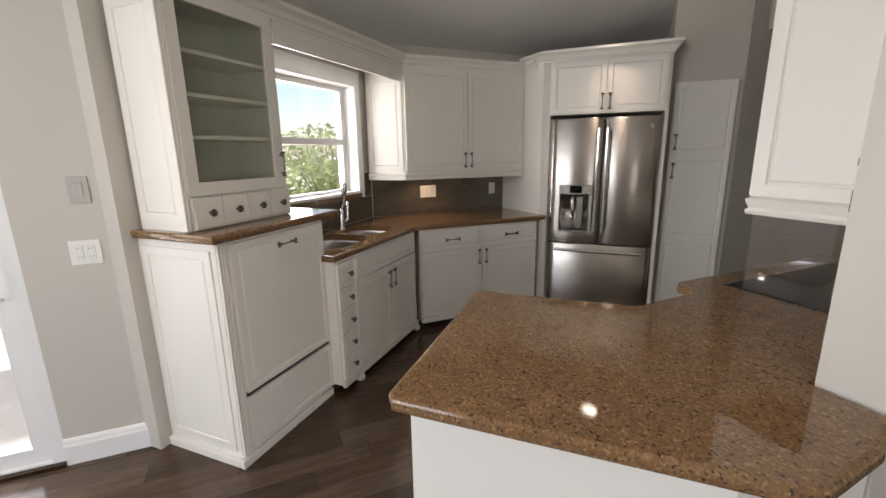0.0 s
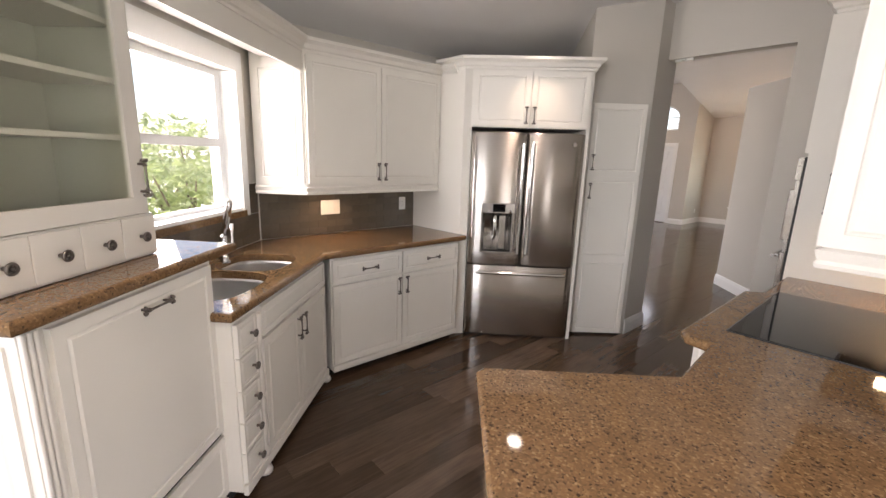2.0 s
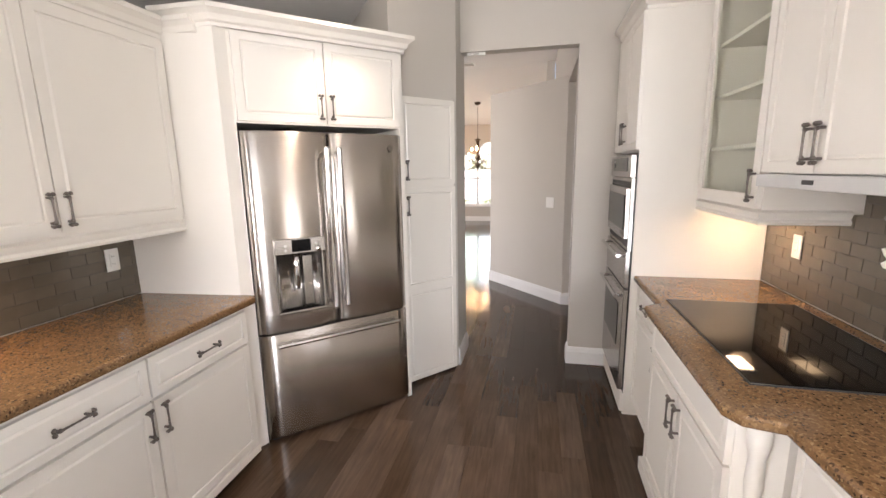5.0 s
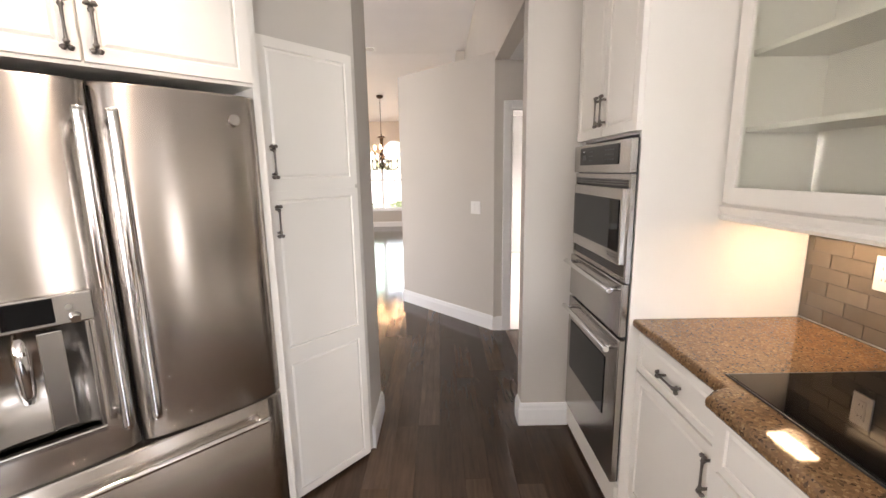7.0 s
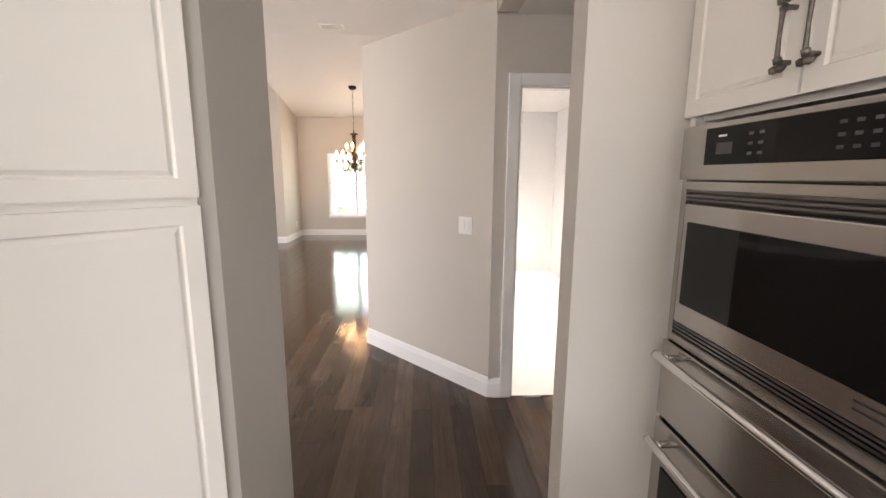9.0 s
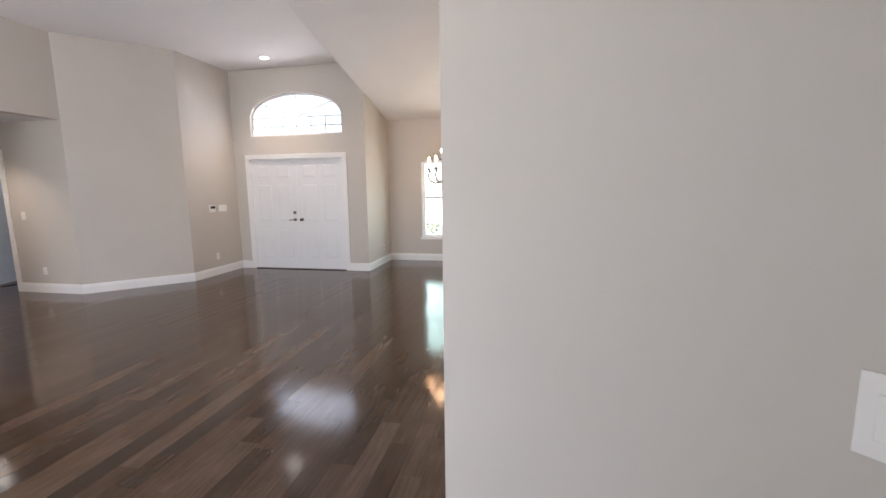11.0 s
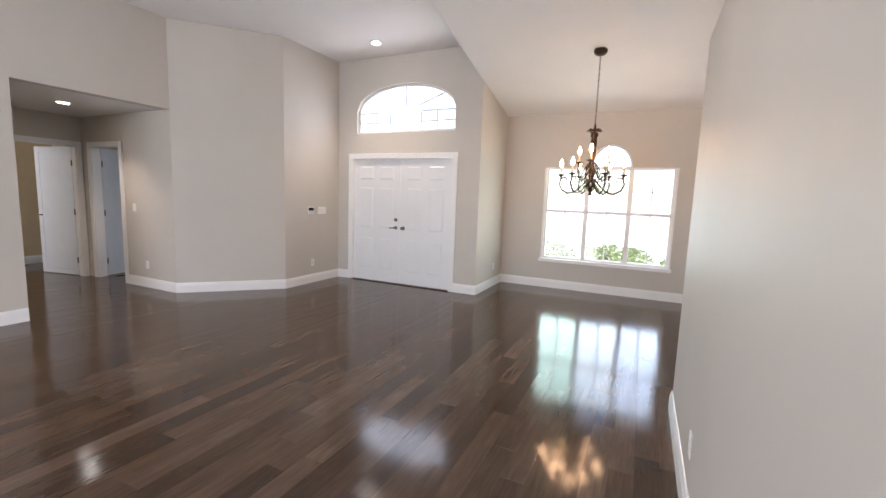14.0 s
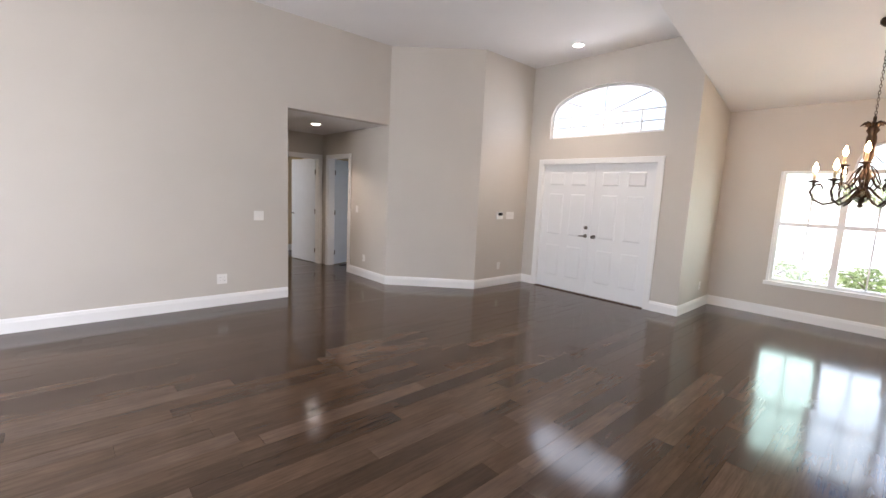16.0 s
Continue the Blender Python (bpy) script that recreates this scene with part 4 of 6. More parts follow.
box(bm, RX0 - 0.008, RX1 + 0.025, -0.034, -0.008, RZ1, 1.197, 0.005)
part("control_strip", bm, STEELH, dp)
bm = B()
box(bm, 0.20, 0.305, -0.037, -0.033, 1.122, 1.19, 0.002)
part("display", bm, BLACKGLASS, dp)
for x, z in ((0.165, 1.135), (0.165, 1.16), (0.335, 1.16)):
    bm = B()
    tube(bm, [(x, -0.033, z), (x, -0.038, z)], 0.008, 12)
    part("button", bm, CHROME, dp)
bm = B()
tube(bm, [(0.345, -0.033, 1.13), (0.345, -0.05, 1.125)], [0.014, 0.011], 14)
part("dial", bm, CHROME, dp)
bm = B()
box(bm, RX0 - 0.008, RX1 + 0.01, -0.036, 0.02, RZ0 - 0.018, RZ0, 0.004)
part("drip_tray", bm, STEELH, dp)
bm = B()
tube(bm, [(0.225, 0.0, RZ1 - 0.002), (0.225, -0.005, 1.03), (0.225, 0.008, 0.93), (0.225, 0.012, 0.90)], [0.02, 0.022, 0.018, 0.012], 12)
part("paddle", bm, CHROME, dp)
bm = B()
box(bm, 0.26, 0.315, 0.0, 0.012, 0.80, 1.09, 0.004)
part("filter_panel", bm, STEELH, dp)
for x in (RX0 - 0.004, RX1 + 0.004):
    bm = B()
    box(bm, x - 0.006, x + 0.006, -0.026, 0.0, RZ0, RZ1, 0.003)
    part("side_lip", bm, STEELH, dp)
bm = B()
tube(bm, [(0.83, -0.008, 1.69), (0.83, -0.02, 1.69)], 0.018, 16)
part("badge", bm, DARKSTEEL, rd, "round chrome badge")

# pantry
PM = pose(-2.4875, 2.80, 0, 0, 0, 48.8)
pan = thing("pantry_cabinet", "cream white tall pantry with an upper and a lower door", "cabinet", PM)
bm = B()
box(bm, -0.004, 0.452, 0.0, 0.03, 0.012, 2.04, 0.002)
part("frame", bm, CAB, pan)
door_part(pan, 0.0, 0.448, 1.455, 2.03, ("v", 0.03, 1.556), rail=0.05)
bm = B()
panel_door(bm, 0.0, 0.448, 0.72, 1.438, 0, t=0.02, rail=0.05)
panel_door(bm, 0.0, 0.448, 0.02, 0.7205, 0, t=0.02, rail=0.05)
ldn = part("door", bm, CAB, pan)
pull(ldn, 0.03, -0.02, 1.317, True)
# ---------------------------------------------------------------- kitchen: east run
ov = thing("oven_tower", "tall cream white cabinet holding the built-in ovens", "cabinet", pose(-1.025, 3.383, 0, 0, 0, -90), "tall kitchen cabinets")
TW = 0.695
for nm, x0, x1, y0, y1, z0, z1 in (("gable", 0, 0.025, 0, 0.68, 0, 2.40), ("gable", TW - 0.02, TW, 0, 0.68, 0.0, 2.40), ("top_box", 0.025, TW - 0.02, 0.02, 0.68, 1.64, 2.40), ("shelf", 0.025, TW - 0.02, 0.02, 0.68, 0.1, 0.15)):
    bm = B()
    box(bm, x0, x1, y0, y1, z0, z1)
    part(nm, bm, CAB, ov)
bm = B()
box(bm, 0.0, TW, -0.02, 0.0, 0.02, 0.14, 0.004)
part("base_rail", bm, CAB, ov)
door_part(ov, 0.005, TW / 2 - 0.003, 1.65, 2.385, ("v", TW / 2 - 0.03, 1.76))
door_part(ov, TW / 2 + 0.003, TW - 0.005, 1.65, 2.385, ("v", TW / 2 + 0.03, 1.76))
moulding(ov, [(0.0, 0.1), (0.0, 0.0), (TW, 0.0), (TW, 0.34)], CROWN, 2.39, "crown")

oven = thing("built_in_oven", "stainless steel microwave and wall oven with black glass doors", "oven", pose(-1.025, 3.383, 0, 0, 0, -90))
bm = B()
box(bm, 0.03, TW - 0.012, -0.012, 0.5, 0.16, 1.625)
part("case", bm, BLACK, oven)
bm = B()
box(bm, 0.04, TW + 0.006, -0.04, -0.012, 1.492, 1.622, 0.003)
cp = part("control_panel", bm, STEELH, oven)
bm = B()
box(bm, 0.135, TW - 0.095, -0.043, -0.039, 1.527, 1.61, 0.002)
cpg = part("control_glass", bm, BLACKGLASS, cp)
MARKS = material("grey_marks", (0.06, 0.06, 0.062), 0.5)
KEY = B()
box(KEY, 0, 0.012, -0.0006, 0.0006, 0, 0.006)
KEY = mesh_of("key_mark", KEY, MARKS)
for x0, cols in ((0.27, 2), (0.46, 4)):
    for k in range(cols):
        for j in range(3):
            use("key_mark", KEY, cpg, pose(x0 + k * 0.027, -0.0433, 1.545 + j * 0.02))
bm = B()
box(bm, 0.175, 0.225, -0.0437, -0.0427, 1.55, 1.575)
part("clock_display", bm, MARKS, cpg)
bm = B()
box(bm, 0.18, 0.205, -0.0437, -0.0427, 1.588, 1.592)
part("maker_mark", bm, PLATE, cpg)
SLATS = material("dark_steel_slats", (0.17, 0.16, 0.15), 0.3, 0.9)


def vent_strip(z0, z1):
    n = max(2, round((z1 - z0) / 0.0105))
    for k in range(n):
        z = z0 + (z1 - z0) * (k + 0.2) / n
        bm = B()
        box(bm, 0.062, TW - 0.006, -0.028, -0.012, z, z + 0.0055)
        part("vent_slat", bm, SLATS, oven)


vent_strip(1.438, 1.49)
bm = B()
ring_frame(bm, 0.042, TW + 0.004, 1.06, 1.488, 0.02, -0.03, -0.012)
part("trim_frame", bm, STEELH, oven)
bm = B()
box(bm, 0.1, TW - 0.012, -0.055, -0.014, 1.13, 1.434, 0.004)
mw = part("microwave_door", bm, STEELH, oven)
bm = B()
box(bm, 0.122, TW - 0.03, -0.0585, -0.054, 1.182, 1.39, 0.002)
part("window", bm, BLACKGLASS, mw)
for z in (1.152, 1.166):
    bm = B()
    box(bm, TW - 0.13, TW - 0.045, -0.0565, -0.0545, z, z + 0.003)
    part("latch_line", bm, BLACK, mw)
vent_strip(1.066, 1.126)
bm = B()
box(bm, 0.04, TW + 0.004, -0.04, -0.012, 0.835, 1.056, 0.004)
wd_ = part("warming_drawer", bm, STEELH, oven)
bar_handle(wd_, (0.085, -0.038, 1.024), (TW - 0.035, -0.038, 1.024), 0.0115, 0.04)
bm = B()
box(bm, 0.04, TW + 0.004, -0.04, -0.012, 0.17, 0.822, 0.004)
od = part("oven_door", bm, STEELH, oven)
bm = B()
box(bm, 0.09, TW - 0.12, -0.0435, -0.039, 0.42, 0.695, 0.003)
part("window", bm, BLACKGLASS, od)
bar_handle(od, (0.085, -0.038, 0.772), (TW - 0.035, -0.038, 0.772), 0.0115, 0.04)

# base cabinets of the cooktop run
eb = thing("base_cabinet", "cream white drawer base beside the oven tower", "cabinet", pose(-0.965, 2.69, 0, 0, 0, -90), "kitchen base cabinets")
carcass(eb, 0, 0.55, 0.58, 0.1, 0.875)
carcass(eb, 0, 0.55, 0.5, 0, 0.1, "plinth", CAB).matrix_basis = pose(0, 0.05, 0)
door_part(eb, 0.01, 0.54, 0.70, 0.86, ("h", 0.27, 0.78), "drawer", rail=0.035)
door_part(eb, 0.01, 0.54, 0.12, 0.69, ("v", 0.5, 0.6))
ec = thing("cooktop_cabinet", "cream white cooktop cabinet with a carved corner post and two doors", "cabinet", pose(-1.022, 2.14, 0, 0, 0, -90), "kitchen base cabinets")
bm = B()
prism(bm, [(0, 0), (0.868, 0), (0.93, 0.1), (0.93, 0.63), (0, 0.63)], 0.1, 0.875)
part("body", bm, CAB, ec)
carcass(ec, 0, 0.86, 0.55, 0, 0.1, "plinth", CAB).matrix_basis = pose(0, 0.05, 0)
door_part(ec, 0.05, 0.45, 0.12, 0.69, ("v", 0.42, 0.6))
door_part(ec, 0.46, 0.86, 0.12, 0.69, ("v", 0.49, 0.6))
door_part(ec, 0.05, 0.86, 0.70, 0.86, None, "false_front", rail=0.035)
bm = B()
lathe(bm, [(0.026, 0.1), (0.027, 0.2), (0.019, 0.22), (0.029, 0.24), (0.019, 0.26), (0.025, 0.4), (0.029, 0.5), (0.019, 0.58), (0.029, 0.6), (0.019, 0.62), (0.024, 0.68), (0.02, 0.76), (0.03, 0.8), (0.03, 0.872)], (0.899, 0.044, 0), 18)
part("pilaster", bm, CAB, ec, "turned cream white corner post")
bm = B()
box(bm, 0, 0.868, -0.028, 0.0, 0.03, 0.1, 0.004)
part("base_rail", bm, CAB, ec)
ed = thing("corner_cabinet", "cream white drawer cabinet at the peninsula corner", "cabinet", pose(-0.90, 1.19, 0, 0, 0, -90), "kitchen base cabinets")
carcass(ed, 0, 0.42, 0.5, 0.1, 0.875)
for k, (z0, z1) in enumerate(((0.12, 0.37), (0.38, 0.63), (0.64, 0.86))):
    door_part(ed, 0.01, 0.40, z0, z1, ("h", 0.2, (z0 + z1) / 2), "drawer", rail=0.03)
bm = B()
box(bm, 0, 0.42, 0.05, 0.5, 0.0, 0.1)
part("plinth", bm, CAB, ed)
pe = thing("peninsula", "cream white peninsula base under the angled granite top", "cabinet", None)
bm = B()
prism(bm, [(-1.27, 0.36), (-0.745, -0.165), (-0.235, 0.345), (-0.20, 0.77), (-0.40, 0.77), (-0.86, 0.77)], 0.1, 0.875)
part("body", bm, CAB, pe)
bm = B()
prism(bm, [(-1.22, 0.36), (-0.745, -0.115), (-0.26, 0.37), (-0.22, 0.77), (-0.40, 0.77), (-0.83, 0.77)], 0.0, 0.1)
part("plinth", bm, TRIM, pe)
counter("worktop", [(-1.01, 2.69), (-1.01, 2.145), (-1.04, 2.135), (-1.083, 2.10), (-1.083, 1.235), (-1.05, 1.185), (-0.96, 1.165), (-0.937, 0.82), (-1.356, 0.372), (-1.352, 0.336), (-0.752, -0.22), (-0.712, -0.225), (-0.14, 0.355), (-0.12, 0.40), (-0.135, 0.62), (-0.18, 0.77), (-0.338, 0.775), (-0.338, 2.69)], 0.875, 0.915, "brown granite worktop of the cooktop run and peninsula")
ck = thing("cooktop", "black glass electric cooktop set into the granite worktop", "cooktop", None)
bm = B()
box(bm, -0.957, -0.42, 1.365, 2.2, 0.913, 0.921, 0.003)
part("glass_plate", bm, BLACKGLASS, ck)
bm = B()
for x0, x1, y0, y1 in ((-0.961, -0.957, 1.361, 2.204), (-0.42, -0.416, 1.361, 2.204), (-0.957, -0.42, 1.361, 1.365), (-0.957, -0.42, 2.2, 2.204)):
    box(bm, x0, x1, y0, y1, 0.913, 0.9195)
part("edge_trim", bm, BLACK, ck)

# wall cabinets of the cooktop run
gcab = thing("glass_cabinet", "cream white wall cabinet with a glass door and shelves", "cabinet", pose(-0.694, 2.67, 0, 0, 0, -90), "kitchen wall cabinets")
GW = 0.67
bm = B()
for x0, x1, y0, y1, z0, z1 in ((0, 0.018, 0, 0.352, 1.355, 2.45), (GW - 0.018, GW, 0, 0.352, 1.355, 2.45), (0.018, GW - 0.018, 0.3, 0.352, 1.355, 2.45), (0.018, GW - 0.018, 0, 0.3, 1.355, 1.375), (0.018, GW - 0.018, 0, 0.3, 2.43, 2.45)):
    box(bm, x0, x1, y0, y1, z0, z1)
part("body", bm, CAB, gcab)
for z in (1.63, 1.89, 2.15):
    bm = B()
    box(bm, 0.02, GW - 0.02, 0.02, 0.3, z, z + 0.018, 0.002)
    part("shelf", bm, CAB, gcab)
bm = B()
ring_frame(bm, 0.005, GW - 0.005, 1.378, 2.44, 0.057, -0.02, 0.0)
gd = part("door", bm, CAB, gcab, "glass door in a cream white frame")
bm = B()
box(bm, 0.06, GW - 0.06, -0.012, -0.008, 1.433, 2.385)
part("pane", bm, CABGLASS, gd).visible_shadow = False
pull(gd, GW - 0.035, -0.02, 1.47, True)
moulding(gcab, [(0.0, 0.02), (0.0, 0.0), (GW, 0.0), (GW, 0.31)], LIGHTRAIL, 1.312, "light_rail")
moulding(gcab, [(0.0, 0.0), (GW, 0.0)], CROWN, 2.445, "crown")
hc = thing("hood_cabinet", "cream white two-door wall cabinet over the range hood", "cabinet", pose(-0.694, 1.998, 0, 0, 0, -90), "kitchen wall cabinets")
carcass(hc, 0, 0.674, 0.352, 1.52, 2.45)
door_part(hc, 0.004, 0.334, 1.525, 2.44, ("v", 0.307, 1.618))
door_part(hc, 0.34, 0.67, 1.525, 2.44, ("v", 0.367, 1.618))
moulding(hc, [(0.0, 0.0), (0.674, 0.0)], CROWN, 2.445, "crown")
hood = thing("range_hood", "slim white and steel under-cabinet range hood", "range hood", pose(-0.694, 1.995, 0, 0, 0, -90))
bm = B()
box(bm, 0.0, 0.668, -0.035, 0.31, 1.47, 1.518, 0.004)
part("body", bm, material("pale_steel_paint", (0.6, 0.6, 0.59), 0.35), hood)
bm = B()
box(bm, 0.31, 0.37, -0.037, -0.034, 1.487, 1.502)
part("switches", bm, BLACK, hood)
bm = B()
box(bm, 0.22, 0.42, 0.02, 0.1, 1.463, 1.47)
part("lamp_glass", bm, material("hood_lamp_glass", (0.55, 0.54, 0.5), 0.25), hood)
sc_ = thing("wall_cabinet", "narrow cream white wall cabinet beside the hood", "cabinet", pose(-0.694, 1.32, 0, 0, 0, -90), "kitchen wall cabinets")
carcass(sc_, 0, 0.29, 0.352, 1.33, 2.45)
door_part(sc_, 0.004, 0.286, 1.345, 2.44, ("v", 0.035, 1.48))
bm = B()
panel_door(bm, -0.005, 0.35, 1.345, 2.44, 0, t=0.012)
sp = part("end_panel", bm, CAB, sc_)
sp.matrix_basis = pose(0.29, 0.0, 0, 0, 0, 90)
moulding(sc_, [(0.0, 0.3), (0.0, 0.0), (0.29, 0.0), (0.29, 0.352)], LIGHTRAIL, 1.285, "light_rail")
moulding(sc_, [(0.0, 0.0), (0.29, 0.0), (0.29, 0.352)], CROWN, 2.445, "crown")


# ---------------------------------------------------------------- windows and doors
def bars(name, rects, y0, y1, mat, parent, label=""):
    bm = B()
    for x0, x1, z0, z1 in rects:
        box(bm, x0, x1, y0, y1, z0, z1)
    return part(name, bm, mat, parent, label)


def pane(parent, x0, x1, y, z0, z1):
    bm = B()
    box(bm, x0, x1, y, y + 0.004, z0, z1)
    p = part("pane", bm, GLASS, parent)
    p.visible_shadow = False
    return p


# dining window: three double-hung parts and an arched light
win = tagged(new("window_1"), "white three-part window with an arched top light", "window", kind="structure")
third = [WX0 + 0.03, -3.36, -2.72, WX1 - 0.03]
ME = 1.29
for x0, x1 in zip(third, third[1:]):
    fr_ = bars("window_frame", [(x0, x0 + 0.035, WZ0 + 0.03, WZ1), (x1 - 0.035, x1, WZ0 + 0.03, WZ1), (x0 + 0.035, x1 - 0.035, WZ1 - 0.035, WZ1), (x0 + 0.035, x1 - 0.035, WZ0 + 0.03, WZ0 + 0.07), (x0 + 0.035, x1 - 0.035, ME - 0.025, ME + 0.025)], 12.93, 12.98, TRIM, win)
    c = (x0 + x1) / 2
    bars("muntin", [(c - 0.009, c + 0.009, ME + 0.025, WZ1 - 0.035), (c - 0.009, c + 0.009, WZ0 + 0.07, ME - 0.025), (x0 + 0.035, c - 0.009, 1.63, 1.643), (c + 0.009, x1 - 0.035, 1.63, 1.643)], 12.945, 12.96, TRIM, fr_)
    pane(fr_, x0 + 0.035, x1 - 0.035, 12.962, ME + 0.025, WZ1 - 0.035)
    pane(fr_, x0 + 0.035, x1 - 0.035, 12.962, WZ0 + 0.07, ME - 0.025)
bars("window_frame", [(WX0, WX0 + 0.03, WZ0, WZ1), (WX1 - 0.03, WX1, WZ0, WZ1), (WX0 + 0.03, WX1 - 0.03, WZ1 - 0.001, WZ1 + 0.02)], 12.90, 12.99, TRIM, win)
bars("window_sill", [(WX0 - 0.02, WX1 + 0.02, WZ0 - 0.02, WZ0 + 0.03)], 12.86, 13.0, TRIM, win)
bm = B()
n = 20
arc = [((AX0 + AX1) / 2 + (AX1 - AX0 - 0.03) / 2 * math.cos(k * math.pi / n), 12.955, WZ1 + 0.02 + (AZ - WZ1 - 0.035) * math.sin(k * math.pi / n)) for k in range(n + 1)]
tube(bm, arc, 0.018, 6)
cx = (AX0 + AX1) / 2
for a in (45, 90, 135):
    tube(bm, [(cx, 12.955, WZ1 + 0.03), (cx + 0.28 * math.cos(radians(a)), 12.955, WZ1 + 0.02 + 0.32 * math.sin(radians(a)))], 0.008, 6)
part("arch_frame", bm, TRIM, win)
bm = B()
bm.faces.new([bm.verts.new((x, 12.965, z)) for x, _, z in arc])
part("pane", bm, GLASS, win).visible_shadow = False

# fanlight over the entrance
win = tagged(new("window_2"), "white arched fanlight with radiating bars over the entrance", "window", kind="structure")
c, a_, sp_, tp_ = (FX0 + FX1) / 2, (FX1 - FX0) / 2, 2.80, 3.195
n = 28
arc = [(c + (a_ - 0.02) * math.cos(k * math.pi / n), 11.70, sp_ + (tp_ - sp_ - 0.02) * math.sin(k * math.pi / n)) for k in range(n + 1)]
bm = B()
tube(bm, [(FX1 - 0.02, 11.70, 2.47)] + arc + [(FX0 + 0.02, 11.70, 2.47), (FX1 - 0.02, 11.70, 2.47)], 0.024, 6)
part("window_frame", bm, TRIM, win)
bars("muntin", [(FX0 + 0.03, FX1 - 0.03, 2.606, 2.63), (FX0 + 0.03, FX1 - 0.03, 2.763, 2.789)] + [(c + k * a_ / 3.2 - 0.013, c + k * a_ / 3.2 + 0.013, 2.47, 2.775) for k in (-2, -1, 0, 1, 2)], 11.69, 11.71, TRIM, win)
bm = B()
for a in (38, 90, 142):
    tube(bm, [(c, 11.7, 2.78), (c + 0.87 * math.cos(radians(a)), 11.7, 2.78 + 0.4 * math.sin(radians(a)))], 0.015, 6)
part("radial_bars", bm, TRIM, win)
bm = B()
bm.faces.new([bm.verts.new((x, 11.705, z)) for x, _, z in [(FX1 - 0.02, 0, 2.47)] + arc + [(FX0 + 0.02, 0, 2.47)]])
part("pane", bm, GLASS, win).visible_shadow = False

# entrance: a pair of six-panel doors
DX0, DX1 = -7.0, -5.165
dm = (DX0 + DX1) / 2


def six_panel(bm, x0, x1, z0, z1, y):
    fs = box(bm, x0, x1, y, y + 0.045, z0, z1)
    w, h = x1 - x0, z1 - z0
    st = w * 0.135
    pw = (w - 3 * st) / 2
    rows = [(0.10, 0.36), (0.44, 0.795 - 0.02), (0.835, 0.945)]
    for i in range(2):
        px0 = x0 + st + i * (pw + st)
        for r0, r1 in rows:
            q = box(bm, px0, px0 + pw, y - 0.002, y + 0.001, z0 + h * r0, z0 + h * r1)
            f = q[2]
            bmesh.ops.inset_region(bm, faces=[f], thickness=0.018, depth=-0.010)
            bmesh.ops.inset_region(bm, faces=[f], thickness=0.012, depth=0.0)
            bmesh.ops.inset_region(bm, faces=[f], thickness=0.022, depth=0.008)


for i, (x0, x1) in enumerate(((DX0 + 0.012, dm - 0.002), (dm + 0.002, DX1 - 0.012))):
    d = tagged(new("door_%d" % (i + 1)), "white six-panel entrance door, closed", "door", "entrance doors", "structure")
    bm = B()
    six_panel(bm, x0, x1, 0.012, 2.035, 11.655)
    part("leaf", bm, DOORW, d)
    hx = dm - 0.07 if i == 0 else dm + 0.07
    bm = B()
    tube(bm, [(hx, 11.655, 0.93), (hx, 11.645, 0.93)], 0.03, 14)
    tube(bm, [(hx, 11.65, 0.93), (hx, 11.60, 0.93)], 0.011, 10)
    if i == 0:
        tube(bm, [(hx, 11.605, 0.93), (hx - 0.1, 11.605, 0.925)], [0.011, 0.008], 10)
    else:
        bmesh.ops.create_icosphere(bm, subdivisions=2, radius=0.028, matrix=Matrix.Translation((hx, 11.605, 0.93)))
    part("door_handle", bm, PEWTER, d, "dark pewter door handle")
    if i == 0:
        bm = B()
        tube(bm, [(hx, 11.655, 1.06), (hx, 11.63, 1.06)], [0.03, 0.026], 14)
        part("deadbolt", bm, PEWTER, d)
bm = B()
for x0, x1, z0, z1 in ((DX0 - 0.085, DX0 + 0.004, 0, 2.125), (DX1 - 0.004, DX1 + 0.085, 0, 2.125), (DX0 + 0.004, DX1 - 0.004, 2.04, 2.125)):
    box(bm, x0, x1, 11.612, 11.632, z0, z1, 0.004)
for x0, x1, z0, z1 in ((DX0, DX0 + 0.01, 0, 2.04), (DX1 - 0.01, DX1, 0, 2.04), (DX0, DX1, 2.036, 2.046)):
    box(bm, x0, x1, 11.632, 11.78, z0, z1)
structure("trim", bm, TRIM, "white casing round the entrance doors", "trim")
bm = B()
box(bm, DX0, DX1, 11.60, 11.78, 0.0, 0.012)
structure("threshold", bm, BRONZE, "dark entrance threshold", "trim")

# sink window, local x along the wall, y outwards
win = tagged(new("window_3"), "white single-hung sink window in a deep white reveal", "window", kind="structure")
win.matrix_basis = SINKWALL
bars("window_frame", [(SW0, SW0 + 0.045, SZ0 + 0.02, SZ1), (SW1 - 0.06, SW1, SZ0 + 0.02, SZ1), (SW0 + 0.045, SW1 - 0.06, SZ1 - 0.04, SZ1), (SW0 + 0.045, SW1 - 0.06, SZ0 + 0.02, SZ0 + 0.06), (SW0 + 0.045, SW1 - 0.06, 1.575, 1.625)], 0.10, 0.15, TRIM, win)
pane(win, SW0 + 0.045, SW1 - 0.06, 0.13, 1.625, SZ1 - 0.04)
pane(win, SW0 + 0.045, SW1 - 0.06, 0.115, SZ0 + 0.06, 1.575)
bars("window_sill", [(SW0 - 0.03, SW1 + 0.02, SZ0 - 0.02, SZ0 + 0.02)], -0.02, 0.15, GRANITE, win, "brown granite sill")
bars("sill_board", [(SW0 + 0.004, SW1 - 0.004, SZ0 + 0.02, SZ0 + 0.038)], -0.004, 0.1, TRIM, win, "cream painted sill board")
